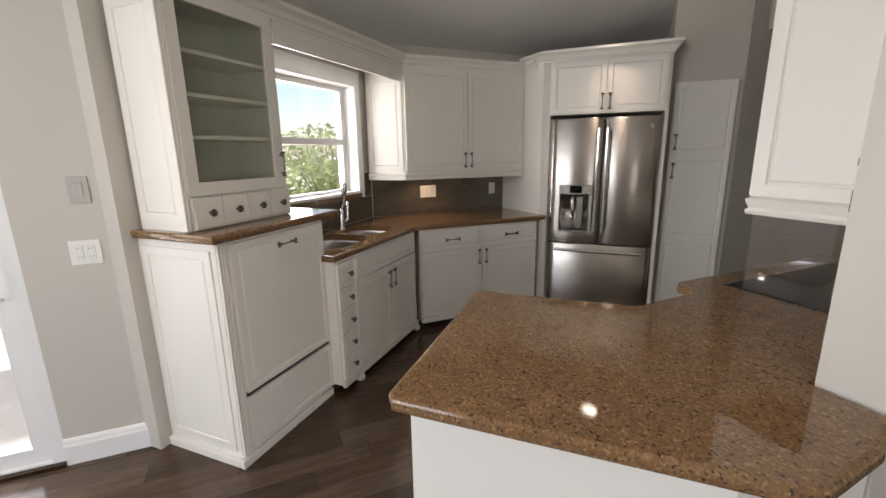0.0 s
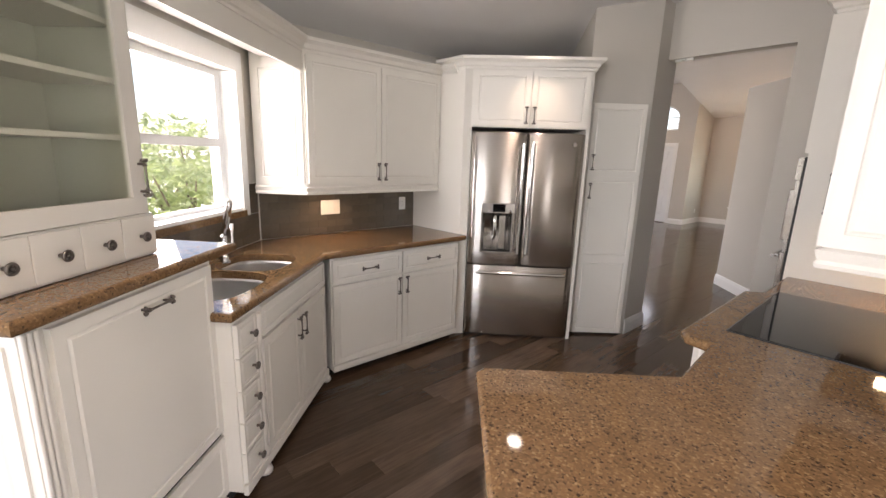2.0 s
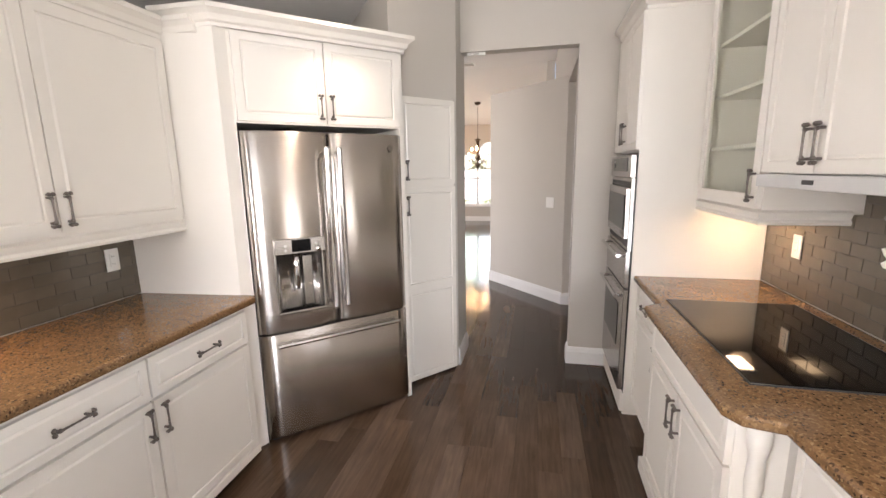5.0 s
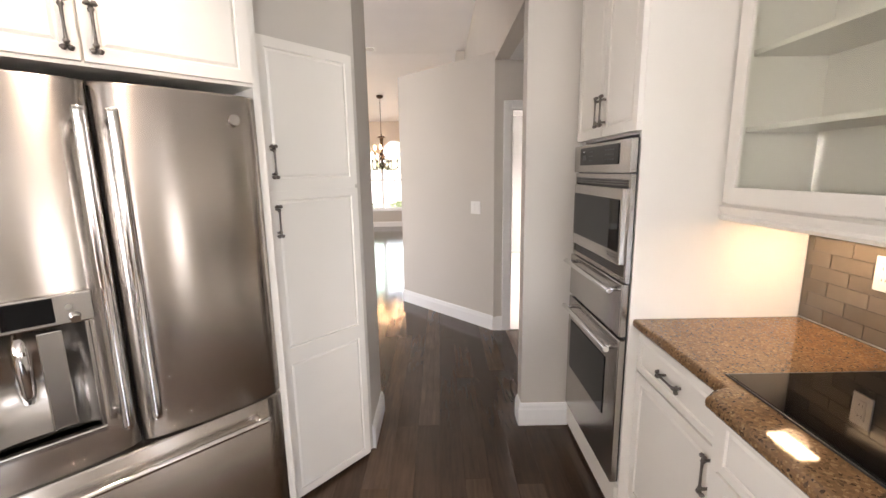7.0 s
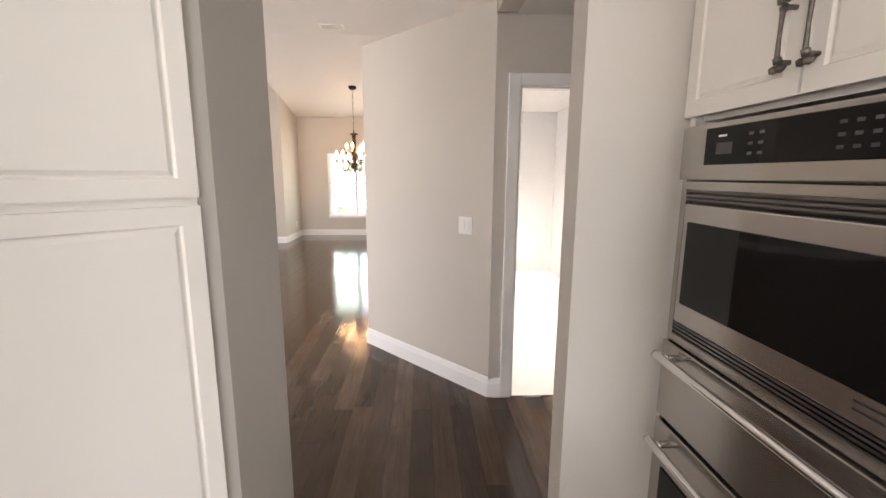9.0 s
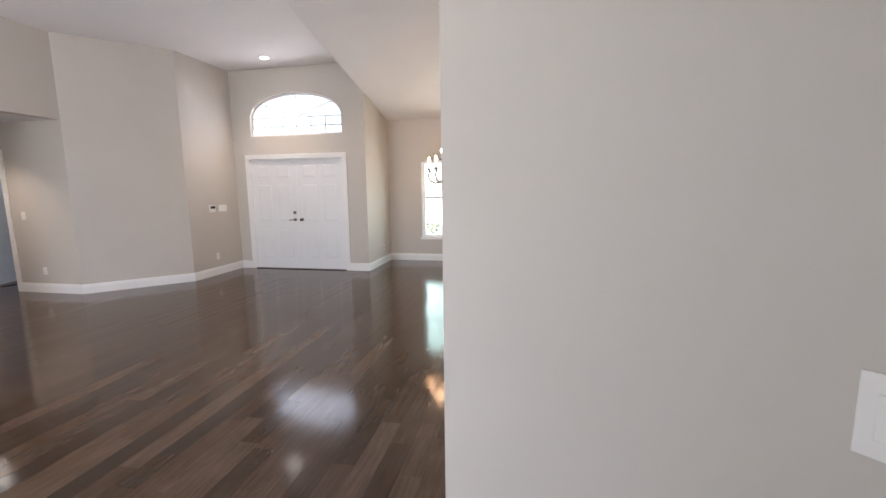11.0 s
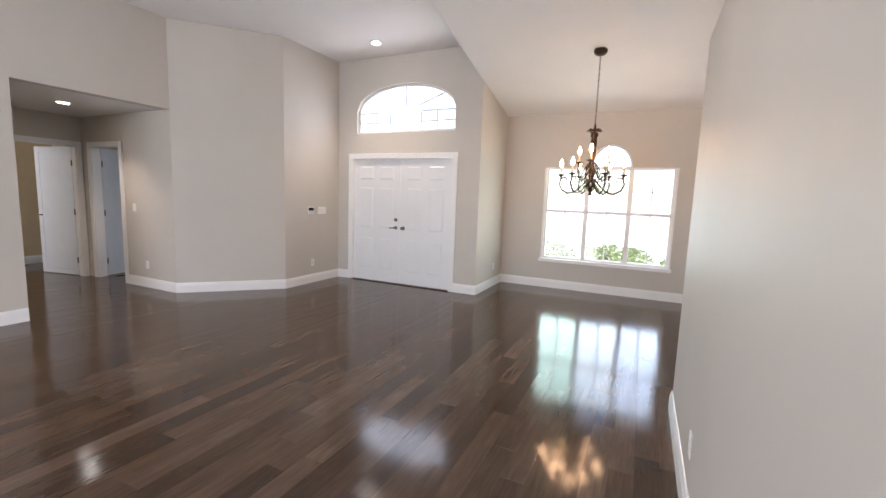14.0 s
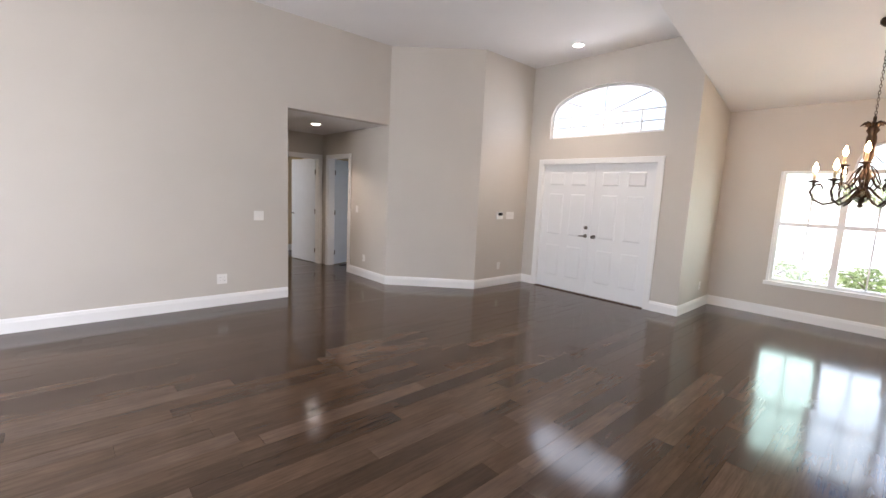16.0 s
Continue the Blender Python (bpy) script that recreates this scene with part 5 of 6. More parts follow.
bars("reveal", [(SW1 - 0.004, SW1 + 0.0, SZ0 + 0.02, SZ1), (SW0, SW0 + 0.004, SZ0 + 0.02, SZ1)], -0.002, 0.1, TRIM, win)
bars("casing", [(SW1 + 0.0, SW1 + 0.075, SZ0 - 0.02, SZ1 + 0.12), (SW0 - 0.07, SW1, SZ1 + 0.0, SZ1 + 0.12)], -0.012, 0.0, TRIM, win)

# sliding glass door
sd = tagged(new("door_3"), "white framed sliding glass door, bright with daylight", "door", kind="structure")
sd.matrix_basis = pose(-2.24, -3.4, 0, 0, 0, 90)
bars("frame", [(0, 0.05, 0, 2.06), (1.84, 1.9, 0.0, 2.06), (0.05, 1.84, 2.0, 2.06), (0.05, 1.84, 0.0, 0.03)], 0.0, 0.13, TRIM, sd)
leaf = bars("sliding_leaf", [(0.93, 1.0, 0.03, 2.0), (1.77, 1.838, 0.03, 2.0), (1.0, 1.77, 1.93, 2.0), (1.0, 1.77, 0.03, 0.11)], 0.02, 0.055, TRIM, sd)
pane(leaf, 1.0, 1.77, 0.035, 0.11, 1.93)
leaf2 = bars("fixed_leaf", [(0.05, 0.12, 0.03, 2.0), (0.92, 0.99, 0.03, 2.0), (0.12, 0.92, 1.93, 2.0), (0.12, 0.92, 0.03, 0.11)], 0.065, 0.1, TRIM, sd)
pane(leaf2, 0.12, 0.92, 0.08, 0.11, 1.93)
bm = B()
tube(bm, [(1.80, 0.02, 0.88), (1.80, -0.03, 0.9), (1.80, -0.03, 1.08), (1.80, 0.02, 1.1)], 0.009, 8)
part("door_handle", bm, TRIM, leaf)
bm = B()
box(bm, 0, 1.9, -0.03, 0.0, 0.0, 0.02)
part("track", bm, BRONZE, sd)

# laundry door, standing open, with its casing
bm = B()
for x0, x1, z0, z1 in ((-1.21, -1.138, 0, 2.107), (-0.364, -0.292, 0, 2.107), (-1.138, -0.364, 2.035, 2.107)):
    box(bm, x0, x1, 4.902, 4.922, z0, z1, 0.004)
for x0, x1, z0, z1 in ((-1.14, -1.125, 0, 2.04), (-0.375, -0.36, 0, 2.04), (-1.125, -0.375, 2.025, 2.04)):
    box(bm, x0, x1, 4.922, 5.04, z0, z1)
structure("trim", bm, TRIM, "white casing round the laundry door", "trim")
ldm = pose(-0.372, 5.045, 0, 0, 0, 93.5)
ldo = tagged(new("door_4"), "white one-panel laundry door, standing open", "door", kind="structure")
ldo.matrix_basis = ldm
bm = B()
fs = box(bm, 0, 0.735, 0, 0.038, 0.012, 2.0)
for f in (fs[2], fs[3]):
    bmesh.ops.inset_region(bm, faces=[f], thickness=0.105, depth=0)
    bmesh.ops.inset_region(bm, faces=[f], thickness=0.008, depth=-0.008)
part("leaf", bm, DOORW, ldo)
bm = B()
tube(bm, [(0.67, 0.038, 0.93), (0.67, 0.085, 0.93), (0.57, 0.09, 0.93)], [0.012, 0.011, 0.008], 10)
tube(bm, [(0.67, 0.036, 0.93), (0.67, 0.046, 0.93)], 0.027, 14)
part("door_handle", bm, PEWTER, ldo, "satin nickel lever handle")
for z in (0.25, 1.0, 1.78):
    bm = B()
    tube(bm, [(-0.006, 0.045, z - 0.045), (-0.006, 0.045, z + 0.045)], 0.008, 8)
    box(bm, -0.004, 0.03, 0.038, 0.041, z - 0.045, z + 0.045)
    part("hinge", bm, PEWTER, ldo)

# hall doors
bm = B()
for x0, x1, z0, z1 in ((-9.5, -9.42, 0, 2.1), (-10.34, -10.26, 0, 2.1), (-10.26, -9.5, 2.03, 2.1)):
    box(bm, x0, x1, 9.372, 9.392, z0, z1, 0.004)
for x0, x1, z0, z1 in ((-9.512, -9.5, 0, 2.04), (-10.26, -10.248, 0, 2.04), (-10.248, -9.512, 2.028, 2.04)):
    box(bm, x0, x1, 9.392, 9.51, z0, z1)
structure("trim", bm, TRIM, "white casing round a hall door", "trim")
bm = B()
for y0, y1, z0, z1 in ((8.43, 8.51, 0, 2.11), (9.31, 9.375, 0, 2.11), (8.51, 9.31, 2.035, 2.11)):
    box(bm, -10.502, -10.482, y0, y1, z0, z1, 0.004)
for y0, y1, z0, z1 in ((8.51, 8.522, 0, 2.04), (9.298, 9.31, 0, 2.04), (8.522, 9.298, 2.028, 2.04)):
    box(bm, -10.62, -10.502, y0, y1, z0, z1)
structure("trim", bm, TRIM, "white casing round a hall door", "trim")
HALLDOOR = material("cool_white_door", (0.72, 0.76, 0.8), 0.4, var=0.02)
for k, m in ((5, pose(-10.63, 9.33, 0, 0, 0, 192)), (6, pose(-10.246, 9.52, 0, 0, 0, 108))):
    d = tagged(new("door_%d" % k), "white flush hall door, standing open", "door", "hall doors", "structure")
    d.matrix_basis = m
    bm = B()
    fs = box(bm, 0, 0.76, 0, 0.036, 0.012, 2.03)
    for f in (fs[2], fs[3]):
        bmesh.ops.inset_region(bm, faces=[f], thickness=0.11, depth=0)
        bmesh.ops.inset_region(bm, faces=[f], thickness=0.008, depth=-0.006)
    part("leaf", bm, HALLDOOR, d)
    bm = B()
    tube(bm, [(0.7, -0.05, 0.95), (0.7, 0.09, 0.95)], 0.011, 8)
    tube(bm, [(0.7, -0.05, 0.95), (0.6, -0.05, 0.95)], 0.009, 8)
    tube(bm, [(0.7, 0.09, 0.95), (0.6, 0.09, 0.95)], 0.009, 8)
    part("door_handle", bm, PEWTER, d)
    for z in (0.25, 1.02, 1.78):
        for y in (-0.004, 0.04):
            bm = B()
            tube(bm, [(0.0, y, z - 0.045), (0.0, y, z + 0.045)], 0.009, 8)
            part("hinge", bm, PEWTER, d)


# ---------------------------------------------------------------- plates on walls
def plate(name, m, w, h, label, category, rockers=1, outlet=False, mat=None):
    t = thing(name, label, category, m)
    bm = B()
    box(bm, -w / 2, w / 2, -0.006, 0, -h / 2, h / 2, 0.002)
    part("plate", bm, mat or PLATE, t)
    for k in range(rockers):
        x = (k - (rockers - 1) / 2) * 0.046
        bm = B()
        if outlet:
            box(bm, x - 0.016, x + 0.016, -0.009, -0.004, -0.036, 0.036, 0.003)
        else:
            box(bm, x - 0.0165, x + 0.0165, -0.009, -0.004, -0.033, 0.033, 0.002)
        part("socket" if outlet else "rocker", bm, mat or PLATE, t)
        if outlet:
            for dz in (-0.019, 0.019):
                for dx in (-0.006, 0.006):
                    bm = B()
                    box(bm, x + dx - 0.001, x + dx + 0.001, -0.0095, -0.0085, dz - 0.004, dz + 0.004)
                    part("slot", bm, BLACK, t)
    return t


plate("light_switch", pose(-1.44, 5.088, 1.165, 0, 0, -46.5), 0.12, 0.12, "white double rocker switch on the angled wall", "switch", 2)
plate("light_switch", pose(-8.30, 7.44, 1.1, 0, 0, 90), 0.12, 0.12, "white switch plate on the living room wall", "switch", 2)
plate("wall_outlet", pose(-8.30, 7.0, 0.33, 0, 0, 90), 0.115, 0.12, "white outlet plate above the baseboard", "outlet", 2, True)
plate("light_switch", pose(-7.31, 11.2, 1.17, 0, 0, 90), 0.2, 0.12, "white four-gang switch plate beside the entrance", "switch", 3)
plate("wall_outlet", pose(-7.31, 10.98, 0.33, 0, 0, 90), 0.07, 0.115, "white outlet above the baseboard", "outlet", 1, True)
plate("wall_outlet", pose(-4.724, 12.45, 0.33, 0, 0, 90), 0.07, 0.115, "white outlet on the return wall", "outlet", 1, True)
plate("wall_outlet", pose(-8.95, 9.39, 0.33, 0, 0, 0), 0.07, 0.115, "white outlet on the hall wall", "outlet", 1, True)
plate("light_switch", pose(-9.2, 9.39, 1.15, 0, 0, 0), 0.075, 0.115, "white switch on the hall wall", "switch", 1)
plate("wall_outlet", pose(-2.218, 7.95, 0.33, 0, 0, -90), 0.07, 0.115, "white outlet low on the long wall", "outlet", 1, True)
plate("light_switch", pose(-3.713, 1.03, 1.13, 0, 0, 90), 0.165, 0.115, "white three-gang switch on the tiled backsplash", "switch", 3)
plate("wall_outlet", pose(-3.713, 1.745, 1.13, 0, 0, 90), 0.07, 0.115, "white outlet on the tiled backsplash", "outlet", 1, True)
plate("wall_outlet", pose(-0.347, 2.38, 1.16, 0, 0, -90), 0.07, 0.115, "white outlet on the tiled backsplash", "outlet", 1, True)
plate("light_switch", pose(-2.24, -1.235, 1.36, 0, 0, 90), 0.08, 0.12, "brushed steel switch plate beside the hutch", "switch", 1, mat=METALPLATE)
plate("wall_outlet", pose(-2.24, -1.255, 1.07, 0, 0, 90), 0.12, 0.115, "white double outlet beside the hutch", "outlet", 2, True)
cs = thing("contact_sensor", "small white sensor box under the passage lintel", "sensor", pose(-2.06, 3.43, 2.42))
bm = B()
box(bm, -0.07, 0.07, -0.02, 0.02, -0.022, 0.0, 0.004)
part("case", bm, PLATE, cs)
bm = B()
box(bm, -0.02, 0.02, -0.0205, -0.0195, -0.016, -0.008)
part("lens", bm, METALPLATE, cs)
kp = thing("alarm_keypad", "white alarm keypad with a dark display", "keypad", pose(-7.31, 10.93, 1.17, 0, 0, 90))
bm = B()
box(bm, -0.07, 0.07, -0.025, 0, -0.06, 0.06, 0.006)
part("case", bm, PLATE, kp)
bm = B()
box(bm, -0.055, 0.055, -0.028, -0.024, 0.0, 0.045, 0.002)
part("display", bm, BLACKGLASS, kp)


# ---------------------------------------------------------------- lamps
def recessed(x, y, z, power, tilt=0.0, color=(1.0, 0.83, 0.66), degrees=110):
    t = thing("recessed_light", "small round recessed ceiling light, lit", "ceiling light", pose(x, y, z, 0, tilt, 0), "recessed lights")
    bm = B()
    lathe(bm, [(0.085, 0.0), (0.085, -0.006), (0.07, -0.009), (0.062, -0.004)], (0, 0, 0), 24)
    part("trim_ring", bm, TRIM, t)
    bm = B()
    lathe(bm, [(0.06, -0.0095), (0.05, -0.012), (0.02, -0.013)], (0, 0, 0), 20)
    part("lamp_face", bm, LAMPFACE, t)
    spot_lamp("recessed_beam", x, y, z - 0.03, power, color, degrees)


recessed(-6.2, 11.08, 3.63, LAMP_FOYER)
recessed(-9.3, 8.67, 2.485, LAMP_HALL)
recessed(-2.57, 2.19, kceil(-2.57), LAMP_KITCHEN, -14.6, degrees=60)
recessed(-2.97, 7.34, 3.63, LAMP_LIVING * 0.4)
# unseen ceiling light, added to brighten the living room
recessed(-5.6, 6.4, 3.63, LAMP_LIVING)
# unseen light, added so that the laundry room reads bright
recessed(-1.25, 6.9, 2.44, FILL_LAUNDRY, 0.0, (1.0, 0.93, 0.84), degrees=150)


def puck(x, y, z, power):
    t = thing("puck_light", "small round warm light under a wall cabinet", "puck light", pose(x, y, z), "puck lights")
    bm = B()
    lathe(bm, [(0.032, 0.0), (0.032, -0.012), (0.026, -0.014)], (0, 0, 0), 16)
    part("case", bm, TRIM, t)
    bm = B()
    lathe(bm, [(0.025, -0.0145), (0.012, -0.017)], (0, 0, 0), 14)
    part("lamp_face", bm, glow("puck_lamp_face", (1.0, 0.72, 0.42), 10), t)
    spot_lamp("puck_beam", x, y, z - 0.025, power, (1.0, 0.68, 0.4), 150)


puck(-3.56, 0.98, 1.309, LAMP_PUCK)
bar = thing("under_cabinet_light", "small warm rectangular light under the glass cabinet", "cabinet light", pose(-0.5, 2.46, 1.355))
bm = B()
box(bm, -0.05, 0.05, -0.09, 0.09, -0.02, 0.0, 0.004)
part("case", bm, TRIM, bar)
bm = B()
box(bm, -0.035, 0.035, -0.075, 0.075, -0.024, -0.019, 0.002)
part("lamp_face", bm, glow("bar_lamp_face", (1.0, 0.72, 0.42), 14), bar)
spot_lamp("bar_beam", -0.5, 2.46, 1.325, LAMP_PUCK * 0.3, (1.0, 0.66, 0.38), 150)
# unseen ceiling light, added to warm and brighten the kitchen
recessed(-0.75, -0.95, kceil(-0.75), LAMP_KITCHEN * 1.9, -14.6)
vent = thing("ceiling_vent", "white slotted air vent in the ceiling", "vent", pose(-3.04, 8.95, 3.63))
bm = B()
box(bm, -0.18, 0.18, -0.1, 0.1, -0.012, 0.0, 0.003)
part("frame", bm, TRIM, vent)
for k in range(5):
    bm = B()
    box(bm, -0.15, 0.15, -0.075 + k * 0.034, -0.062 + k * 0.034, -0.016, -0.011)
    part("slat", bm, METALPLATE, vent)

vent = thing("ceiling_vent", "white slotted air vent in the laundry ceiling", "vent", pose(-1.05, 7.4, 2.44))
bm = B()
box(bm, -0.13, 0.13, -0.08, 0.08, -0.012, 0.0, 0.003)
part("frame", bm, TRIM, vent)
for k in range(4):
    bm = B()
    box(bm, -0.11, 0.11, -0.06 + k * 0.034, -0.047 + k * 0.034, -0.016, -0.011)
    part("slat", bm, METALPLATE, vent)

# chandelier
CX, CY = -3.12, 11.2
CZ = 2.85 + 0.22 * (12.882 - CY)
ch = thing("chandelier", "dark bronze chandelier with scroll arms, candle bulbs and crystal drops", "chandelier", pose(CX, CY, 0))
bm = B()
lathe(bm, [(0.015, -0.06), (0.05, -0.05), (0.075, -0.025), (0.08, 0.012)], (0, 0, CZ), 20)
part("canopy", bm, BRONZE, ch)
bm = B()
z = CZ - 0.05
k = 0
while z > 2.38:
    n = 10
    pts = []
    for j in range(n + 1):
        a = j * math.tau / n
        u, w = 0.0085 * math.cos(a), 0.019 * math.sin(a)
        pts.append((u, 0, z - 0.015 + w) if k % 2 else (0, u, z - 0.015 + w))
    tube(bm, pts, 0.0026, 5, False)
    z -= 0.03
    k += 1
part("chain", bm, BRONZE, ch)
CB = 1.70
bm = B()
lathe(bm, [(0.006, 0), (0.02, 0.012), (0.012, 0.03), (0.03, 0.05), (0.055, 0.075), (0.06, 0.1), (0.03, 0.125), (0.02, 0.16), (0.035, 0.2), (0.04, 0.24), (0.022, 0.28), (0.018, 0.34), (0.03, 0.37), (0.032, 0.52), (0.024, 0.55), (0.04, 0.575), (0.03, 0.6), (0.012, 0.63), (0.01, 0.68)], (0, 0, CB), 16)
part("column", bm, BRONZE, ch)
for a in range(8):
    an = a * math.tau / 8
    bm = B()
    dx, dy = math.cos(an), math.sin(an)
    pts = []
    for k in range(5):
        w = an + (k - 2) * 0.02
        pts.append((0.02 * dx + k * 0.014 * dx, 0.02 * dy + k * 0.014 * dy, CB + 0.6 + 0.02 * math.sin(k * 1.1) + 0.008 * k))
    tube(bm, pts, [0.012, 0.014, 0.012, 0.008, 0.003], 5)
    part("leaf", bm, BRONZE, ch)


def arm(an, reach, zc):
    dx, dy = math.cos(an), math.sin(an)
    bm = B()
    prof = [(0.03, 0.16), (0.08, 0.1), (0.15, 0.035), (0.22, 0.015), (0.285, 0.05), (0.315, 0.11), (0.295, 0.165), (0.255, 0.175), (0.235, 0.145), (0.25, 0.12)]
    s = reach / 0.315
    tube(bm, [(dx * r * s, dy * r * s, CB + z + zc) for r, z in prof], [0.009] * 7 + [0.007, 0.006, 0.004], 8)
    ob = part("arm", bm, BRONZE, ch)
    ex, ey, ez = dx * 0.30 * s, dy * 0.30 * s, CB + zc + 0.185
    bm = B()
    lathe(bm, [(0.008, -0.03), (0.012, 0.0), (0.038, 0.01), (0.042, 0.016), (0.018, 0.02), (0.013, 0.024)], (ex, ey, ez), 14)
    part("cup", bm, BRONZE, ob)
    bm = B()
    lathe(bm, [(0.011, 0.02), (0.011, 0.085), (0.008, 0.088)], (ex, ey, ez), 10)
    part("candle", bm, material("ivory_candle", (0.7, 0.6, 0.42), 0.5), ob) if an == 0 and zc == 0 else part("candle", bm, bpy.data.materials.get("ivory_candle") or BRONZE, ob)
    bm = B()
    lathe(bm, [(0.008, 0.088), (0.0165, 0.105), (0.017, 0.12), (0.010, 0.145), (0.003, 0.165)], (ex, ey, ez), 10)
    part("bulb", bm, BULB, ob, "lit flame-shaped bulb")
    for k, (q, dz) in enumerate(((0.98, -0.03), (0.7, -0.07), (0.45, -0.03))):
        bm = B()
        px, py, pz = dx * 0.3 * s * q, dy * 0.3 * s * q, CB + zc + 0.1 + dz
        lathe(bm, [(0.002, 0.03), (0.009, 0.012), (0.013, -0.008), (0.004, -0.03)], (px, py, pz), 7)
        part("crystal", bm, CRYSTAL, ob)


for k in range(6):
    arm(k * math.tau / 6, 0.315, 0.0)
for k in range(3):
    arm((k + 0.25) * math.tau / 3, 0.17, 0.13)
for k in range(8):
    a = k * math.tau / 8
    bm = B()
    tube(bm, [(0.03 * math.cos(a), 0.03 * math.sin(a), CB + 0.32), (0.07 * math.cos(a), 0.07 * math.sin(a), CB + 0.26), (0.1 * math.cos(a + 0.3), 0.1 * math.sin(a + 0.3), CB + 0.18), (0.06 * math.cos(a + 0.5), 0.06 * math.sin(a + 0.5), CB + 0.12)], [0.004, 0.006, 0.005, 0.003], 6)
    part("scroll", bm, BRONZE, ch)

for k in range(18):
    a, q = k * 2.4, 0.07 + 0.012 * (k % 9)
    bm = B()
    lathe(bm, [(0.004, 0.026), (0.014, 0.014), (0.017, -0.004), (0.008, -0.02), (0.003, -0.028)], (q * math.cos(a), q * math.sin(a), CB + 0.06 + 0.022 * (k % 5)), 8)
    part("crystal", bm, CRYSTAL, ch)
# stretch the body below the chain to its full size
for piece in ch.children_recursive:
    if piece.name.split(".")[0] not in ("canopy", "chain"):
        piece.data.transform(Matrix.Translation((0, 0, 1.535)) @ Matrix.Diagonal((1.2, 1.2, 1.237, 1.0)) @ Matrix.Translation((0, 0, -CB)))

# ---------------------------------------------------------------- outdoors
gb = B()
box(gb, -400, 400, -400, 400, -0.3, -0.12)
structure("ground", gb, GRASS, "green lawn round the house", "ground")
# paving carried far past the terrace, an added backdrop bright between the shrubs
gb = B()
prism(gb, [(-60, -40), (-2.4, -40), (-2.4, -1.06), (-3.9, 0.44), (-3.9, 2.7), (-60, 2.7)], -0.119, -0.03)
structure("terrace", gb, PAVER, "pale paved terrace outside the kitchen, carried on as an added bright backdrop", "pavement")
gb = B()
prism(gb, [(-3.0, -0.62), (-3.95, 0.33), (-6.2, -1.92), (-5.25, -2.87)], 2.42, 2.55)
structure("porch_ceiling", gb, STUCCO, "white porch ceiling outside the sink window", "ceiling")
gb = B()
prism(gb, [(-6.2, -1.92), (-5.25, -2.87), (-5.35, -2.97), (-6.3, -2.02)], 2.2, 2.42)
structure("porch_beam", gb, STUCCO, "white porch beam", "beam")


def shrub(name, label, x, y, z0, rx, ry, rz, count, seed, size=0.05):
    rng = random.Random(seed)
    t = thing(name, label, "shrub", pose(x, y, 0), "garden shrubs")
    bm = B()
    for k in range(5):
        a = k * 1.3 + rng.random()
        tube(bm, [(0, 0, -0.13), (0.2 * rx * math.cos(a), 0.2 * ry * math.sin(a), z0 * 0.6), (0.6 * rx * math.cos(a), 0.6 * ry * math.sin(a), z0 + rz * 0.6)], [0.04, 0.025, 0.008], 6)
    part("trunk", bm, TRUNK, t)
    verts, faces = [], []
    for k in range(count):
        while True:
            p = Vector((rng.uniform(-1, 1), rng.uniform(-1, 1), rng.uniform(-1, 1)))
            if 0.35 < p.length < 1 and noise.noise(p * 2.3 + Vector((seed, 0, 0))) > -0.18:
                break
        c = Vector((p.x * rx, p.y * ry, z0 + p.z * rz))
        u = Vector((rng.gauss(0, 1), rng.gauss(0, 1), rng.gauss(0, 0.6))).normalized()
        w = u.orthogonal().normalized()
        w.rotate(Euler((0, 0, rng.uniform(0, 6))))
        s = size * rng.uniform(0.7, 1.5)
        i = len(verts)
        verts += [c - u * s, c + w * s * 0.45, c + u * s, c - w * s * 0.45]
        faces.append((i, i + 1, i + 2, i + 3))
    me = bpy.data.meshes.new("crown")
    me.from_pydata(verts, [], faces)
    me.materials.append(LEAF)
    ob = new("crown", me)
    ob.parent = t


for gx, gy, gr, gz, gs in ((-8.2, -1.2, 1.3, 0.95, 3), (-7.4, 0.7, 0.9, 0.75, 31), (-9.2, 1.2, 1.3, 1.05, 23), (-6.9, 1.75, 0.8, 0.85, 7), (-11.2, 1.0, 1.4, 1.15, 29), (-10.2, -1.6, 1.3, 1.1, 37)):
    shrub("garden_shrub", "leafy green shrub beyond the terrace", gx, gy, gz, gr, gr, gz, 1500, gs, 0.06)
# added pale sheet to the horizon, so the view out reads white
gb = B()
box(gb, -390, 390, 13.9, 390, -0.119, -0.06)
structure("glare_ground", gb, GLAREGROUND, "pale ground sheet added to read as white daylight before the house", "pavement")
shrub("front_shrub", "low green shrub outside the dining window", -4.7, 16.0, 0.22, 0.9, 0.5, 0.3, 1500, 13)
shrub("front_shrub", "low green shrub outside the dining window", -3.0, 16.2, 0.22, 0.8, 0.5, 0.3, 1500, 17)
shrub("front_shrub", "low green shrub outside the dining window", -1.4, 16.0, 0.22, 0.7, 0.5, 0.27, 1300, 19)

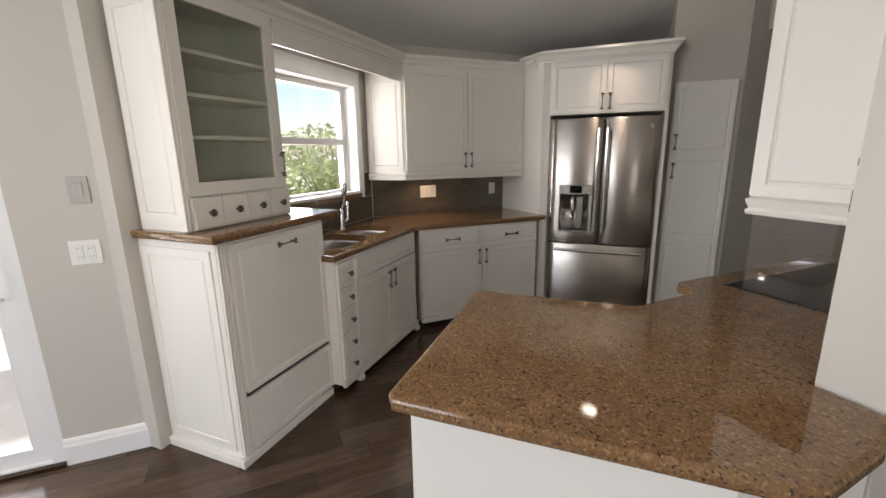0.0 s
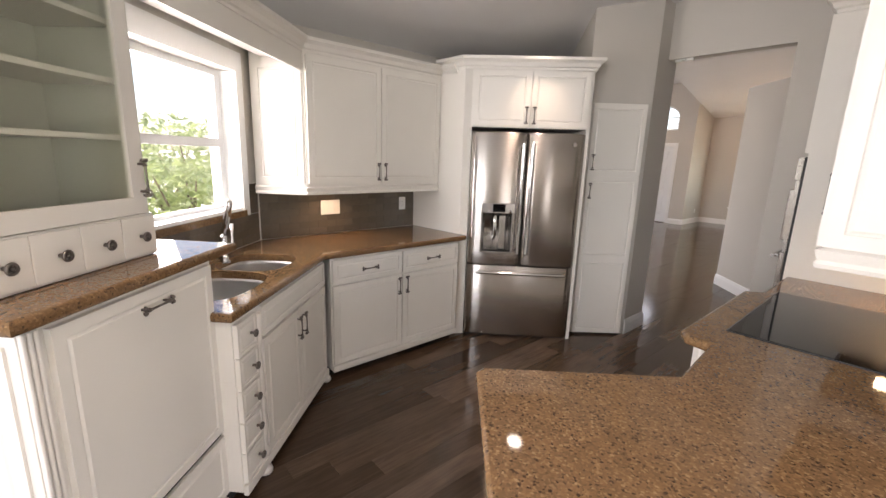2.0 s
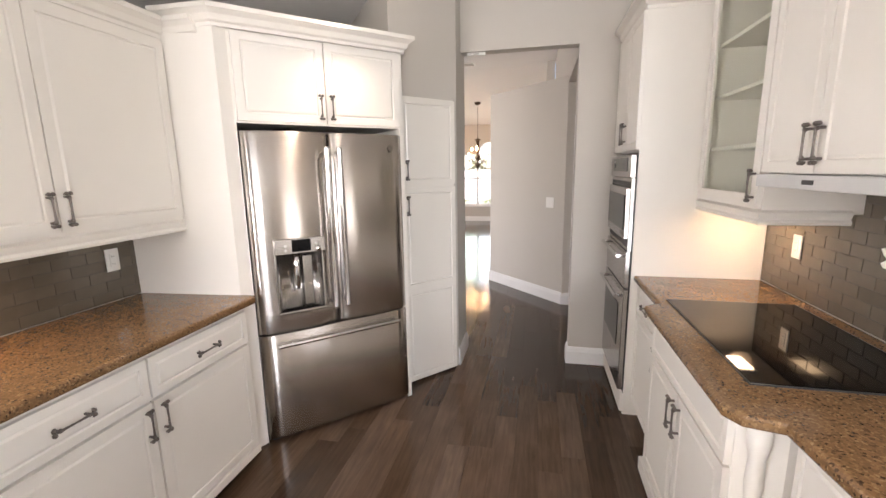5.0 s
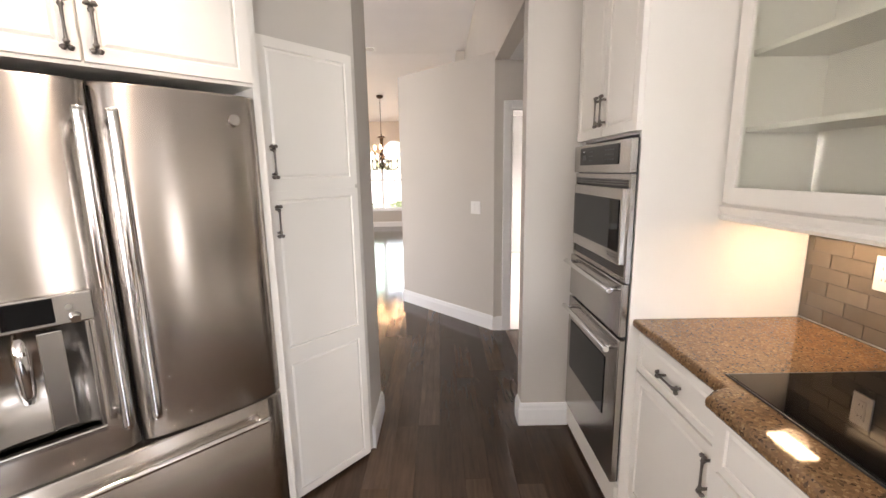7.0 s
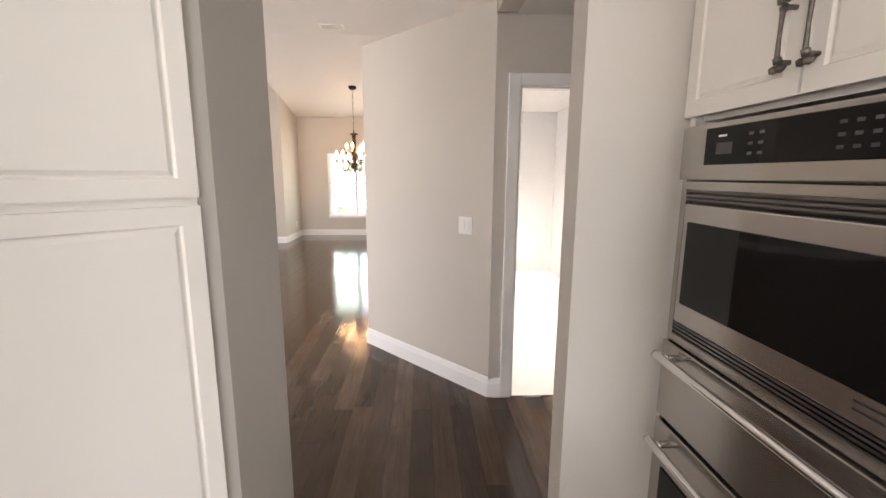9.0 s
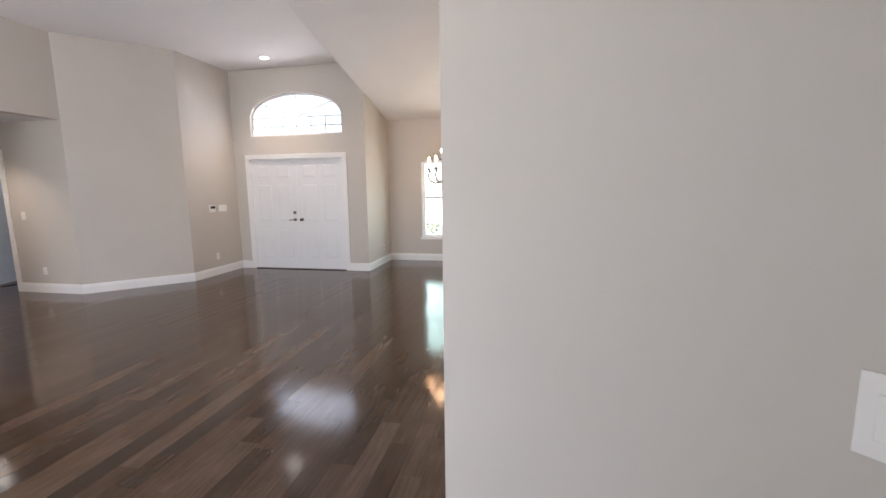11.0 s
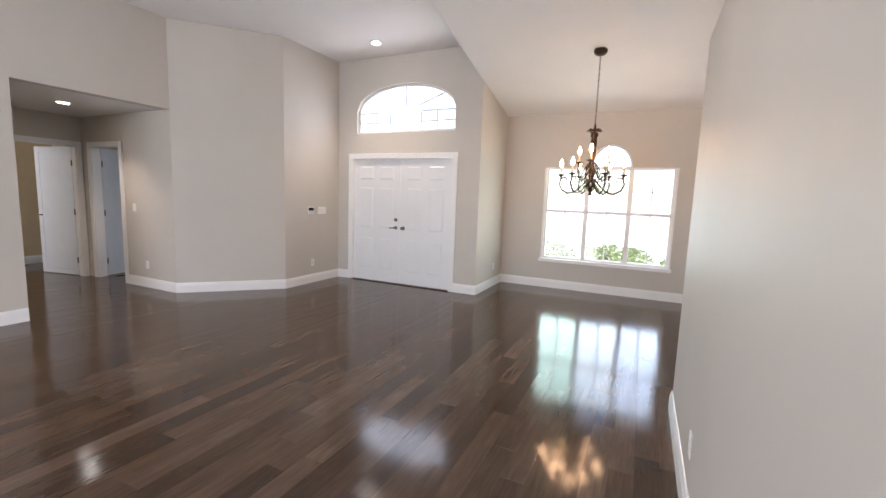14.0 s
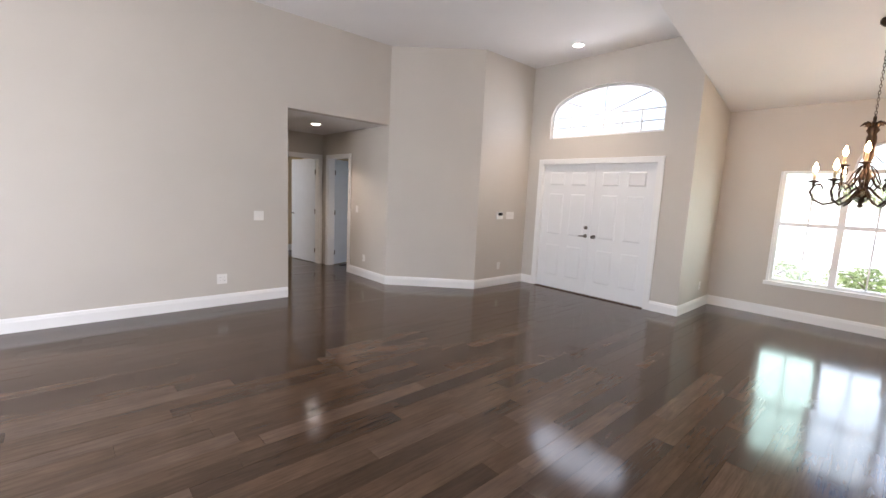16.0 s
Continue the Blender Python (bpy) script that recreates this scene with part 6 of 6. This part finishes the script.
# ---------------------------------------------------------------- tiles
def tiles(parent_m, length, z0, z1, label, name, start=0.0):
    """Brick-set glass tiles on a grout bed, local x along the wall, face towards -y."""
    bed = B()
    box(bed, 0, length, -0.004, 0.0, z0, z1)
    bedo = structure(name, bed, GROUT, label, "backsplash")
    bedo.matrix_basis = parent_m
    meshes = {}
    th, tl, g = 0.0508, 0.1524, 0.003
    r, z = 0, z0 + g
    while z < z1 - 0.012:
        h = min(th, z1 - z - 0.001)
        x = g - (tl + g) * (0.5 if r % 2 else 0.0) - start
        while x < length - 0.004:
            xa, xb = max(x, 0.002), min(x + tl, length - 0.002)
            if xb - xa > 0.012:
                key = (round(xb - xa, 3), round(h, 3))
                if key not in meshes:
                    bm = B()
                    box(bm, 0, key[0], -0.0075, -0.004, 0, key[1], 0.0008)
                    meshes[key] = mesh_of("tile", bm, TILE)
                use("tile", meshes[key], bedo, pose(xa, 0, z))
            x += tl + g
        z += th + g
        r += 1


tiles(pose(-3.725, 0.48, 0, 0, 0, 90), 1.44, 0.916, 1.30, "grey-brown glass tile backsplash behind the worktop", "backsplash_west", 0.1)
tiles(SINKWALL @ pose(0.62, 0, 0), 1.48, 0.916, 1.118, "grey-brown glass tile backsplash behind the sink", "backsplash_sink")
tiles(SINKWALL @ pose(1.978, 0, 0), 0.12, 1.122, 1.33, "grey-brown glass tile strip beside the sink window", "backsplash_strip")
tiles(pose(-0.335, 2.69, 0, 0, 0, -90), 1.9, 0.916, 1.475, "grey-brown glass tile backsplash behind the cooktop", "backsplash_east", 0.05)

# ---------------------------------------------------------------- floors
fb = B()
prism(fb, [(-2.39, -4.3), (4.2, -4.3), (4.2, 13.0), (-12.7, 13.0), (-12.7, 2.75), (-3.87, 2.75), (-3.87, 0.45), (-2.39, -1.03)], -0.12, -0.012)
floor = structure("floor", fb, GAPDARK, "dark grey-brown stained hardwood plank floor", "floor")
lt = B()
box(lt, -1.125, -0.375, 4.925, 5.04, -0.012, 0.003)
prism(lt, [(-1.19, 5.04), (0.3, 5.04), (0.3, 8.77), (-2.08, 8.77), (-2.08, 6.0)], -0.012, 0.003)
structure("floor_laundry", lt, LAUNDRYTILE, "white tiled laundry floor", "floor")

PW = 0.127
rng = random.Random(42)
plank_meshes = {}
rest_v, rest_f = [], []
count = 0
x = -12.6
col = 0
while x < 4.1:
    y = -4.25 - rng.random() * 1.2
    while y < 12.9:
        L = rng.choice((0.5, 0.7, 0.9, 1.05, 1.2, 1.2, 1.2))
        y0, y1 = max(y, -4.25), min(y + L, 12.95)
        xc, yc = x + PW / 2, (y0 + y1) / 2
        y += L
        if xc < -3.87:
            y0 = max(y0, 2.8)
        if y1 - y0 < 0.05:
            continue
        seen = (-8.3 < xc and yc > 3.0 and xc < -1.2) or (yc <= 4.9 and -3.3 < xc < 0.8) or (xc <= -8.3 and 7.0 < yc < 10) or (xc > -2.5 and yc <= 3.6) or (xc <= -10.4 and yc > 6)
        outside = xc < -2.33 and yc < -1.1 - (xc + 2.24)
        if outside or not seen:
            continue
        near = (-3.3 < xc < -0.7 and 0.6 < yc < 8.2)
        if near and count < 300:
            key = round(y1 - y0, 3)
            if key not in plank_meshes:
                bm = B()
                fs = box(bm, 0, PW - 0.0004, 0, key - 0.0004, -0.012, 0.0)
                top = fs[1]
                bmesh.ops.bevel(bm, geom=list(top.edges), offset=0.0003, segments=1, affect="EDGES")
                plank_meshes[key] = mesh_of("plank", bm, WOOD)
            use("plank", plank_meshes[key], floor, pose(x, y0, 0, rng.uniform(-0.06, 0.06), rng.uniform(-0.5, 0.5), 0))
            count += 1
        else:
            i = len(rest_v)
            xa, xb, ya, yb, e = x, x + PW - 0.0004, y0, y1 - 0.0004, 0.0003
            s, v = rng.uniform(-0.0007, 0.0007), rng.uniform(-0.0008, 0.0008)
            rest_v += [(xa, ya, -0.012), (xb, ya, -0.012), (xb, yb, -0.012), (xa, yb, -0.012), (xa + e, ya + e, -s - v), (xb - e, ya + e, s - v), (xb - e, yb - e, s + v), (xa + e, yb - e, v - s)]
            rest_f += [(i + 4, i + 5, i + 6, i + 7)] + [(i + k, i + (k + 1) % 4, i + 4 + (k + 1) % 4, i + 4 + k) for k in range(4)]
    x += PW
me = bpy.data.meshes.new("planks")
me.from_pydata(rest_v, [], rest_f)
me.materials.append(WOOD)
ob = tagged(new("planks", me), kind="stuff")
ob.parent = floor
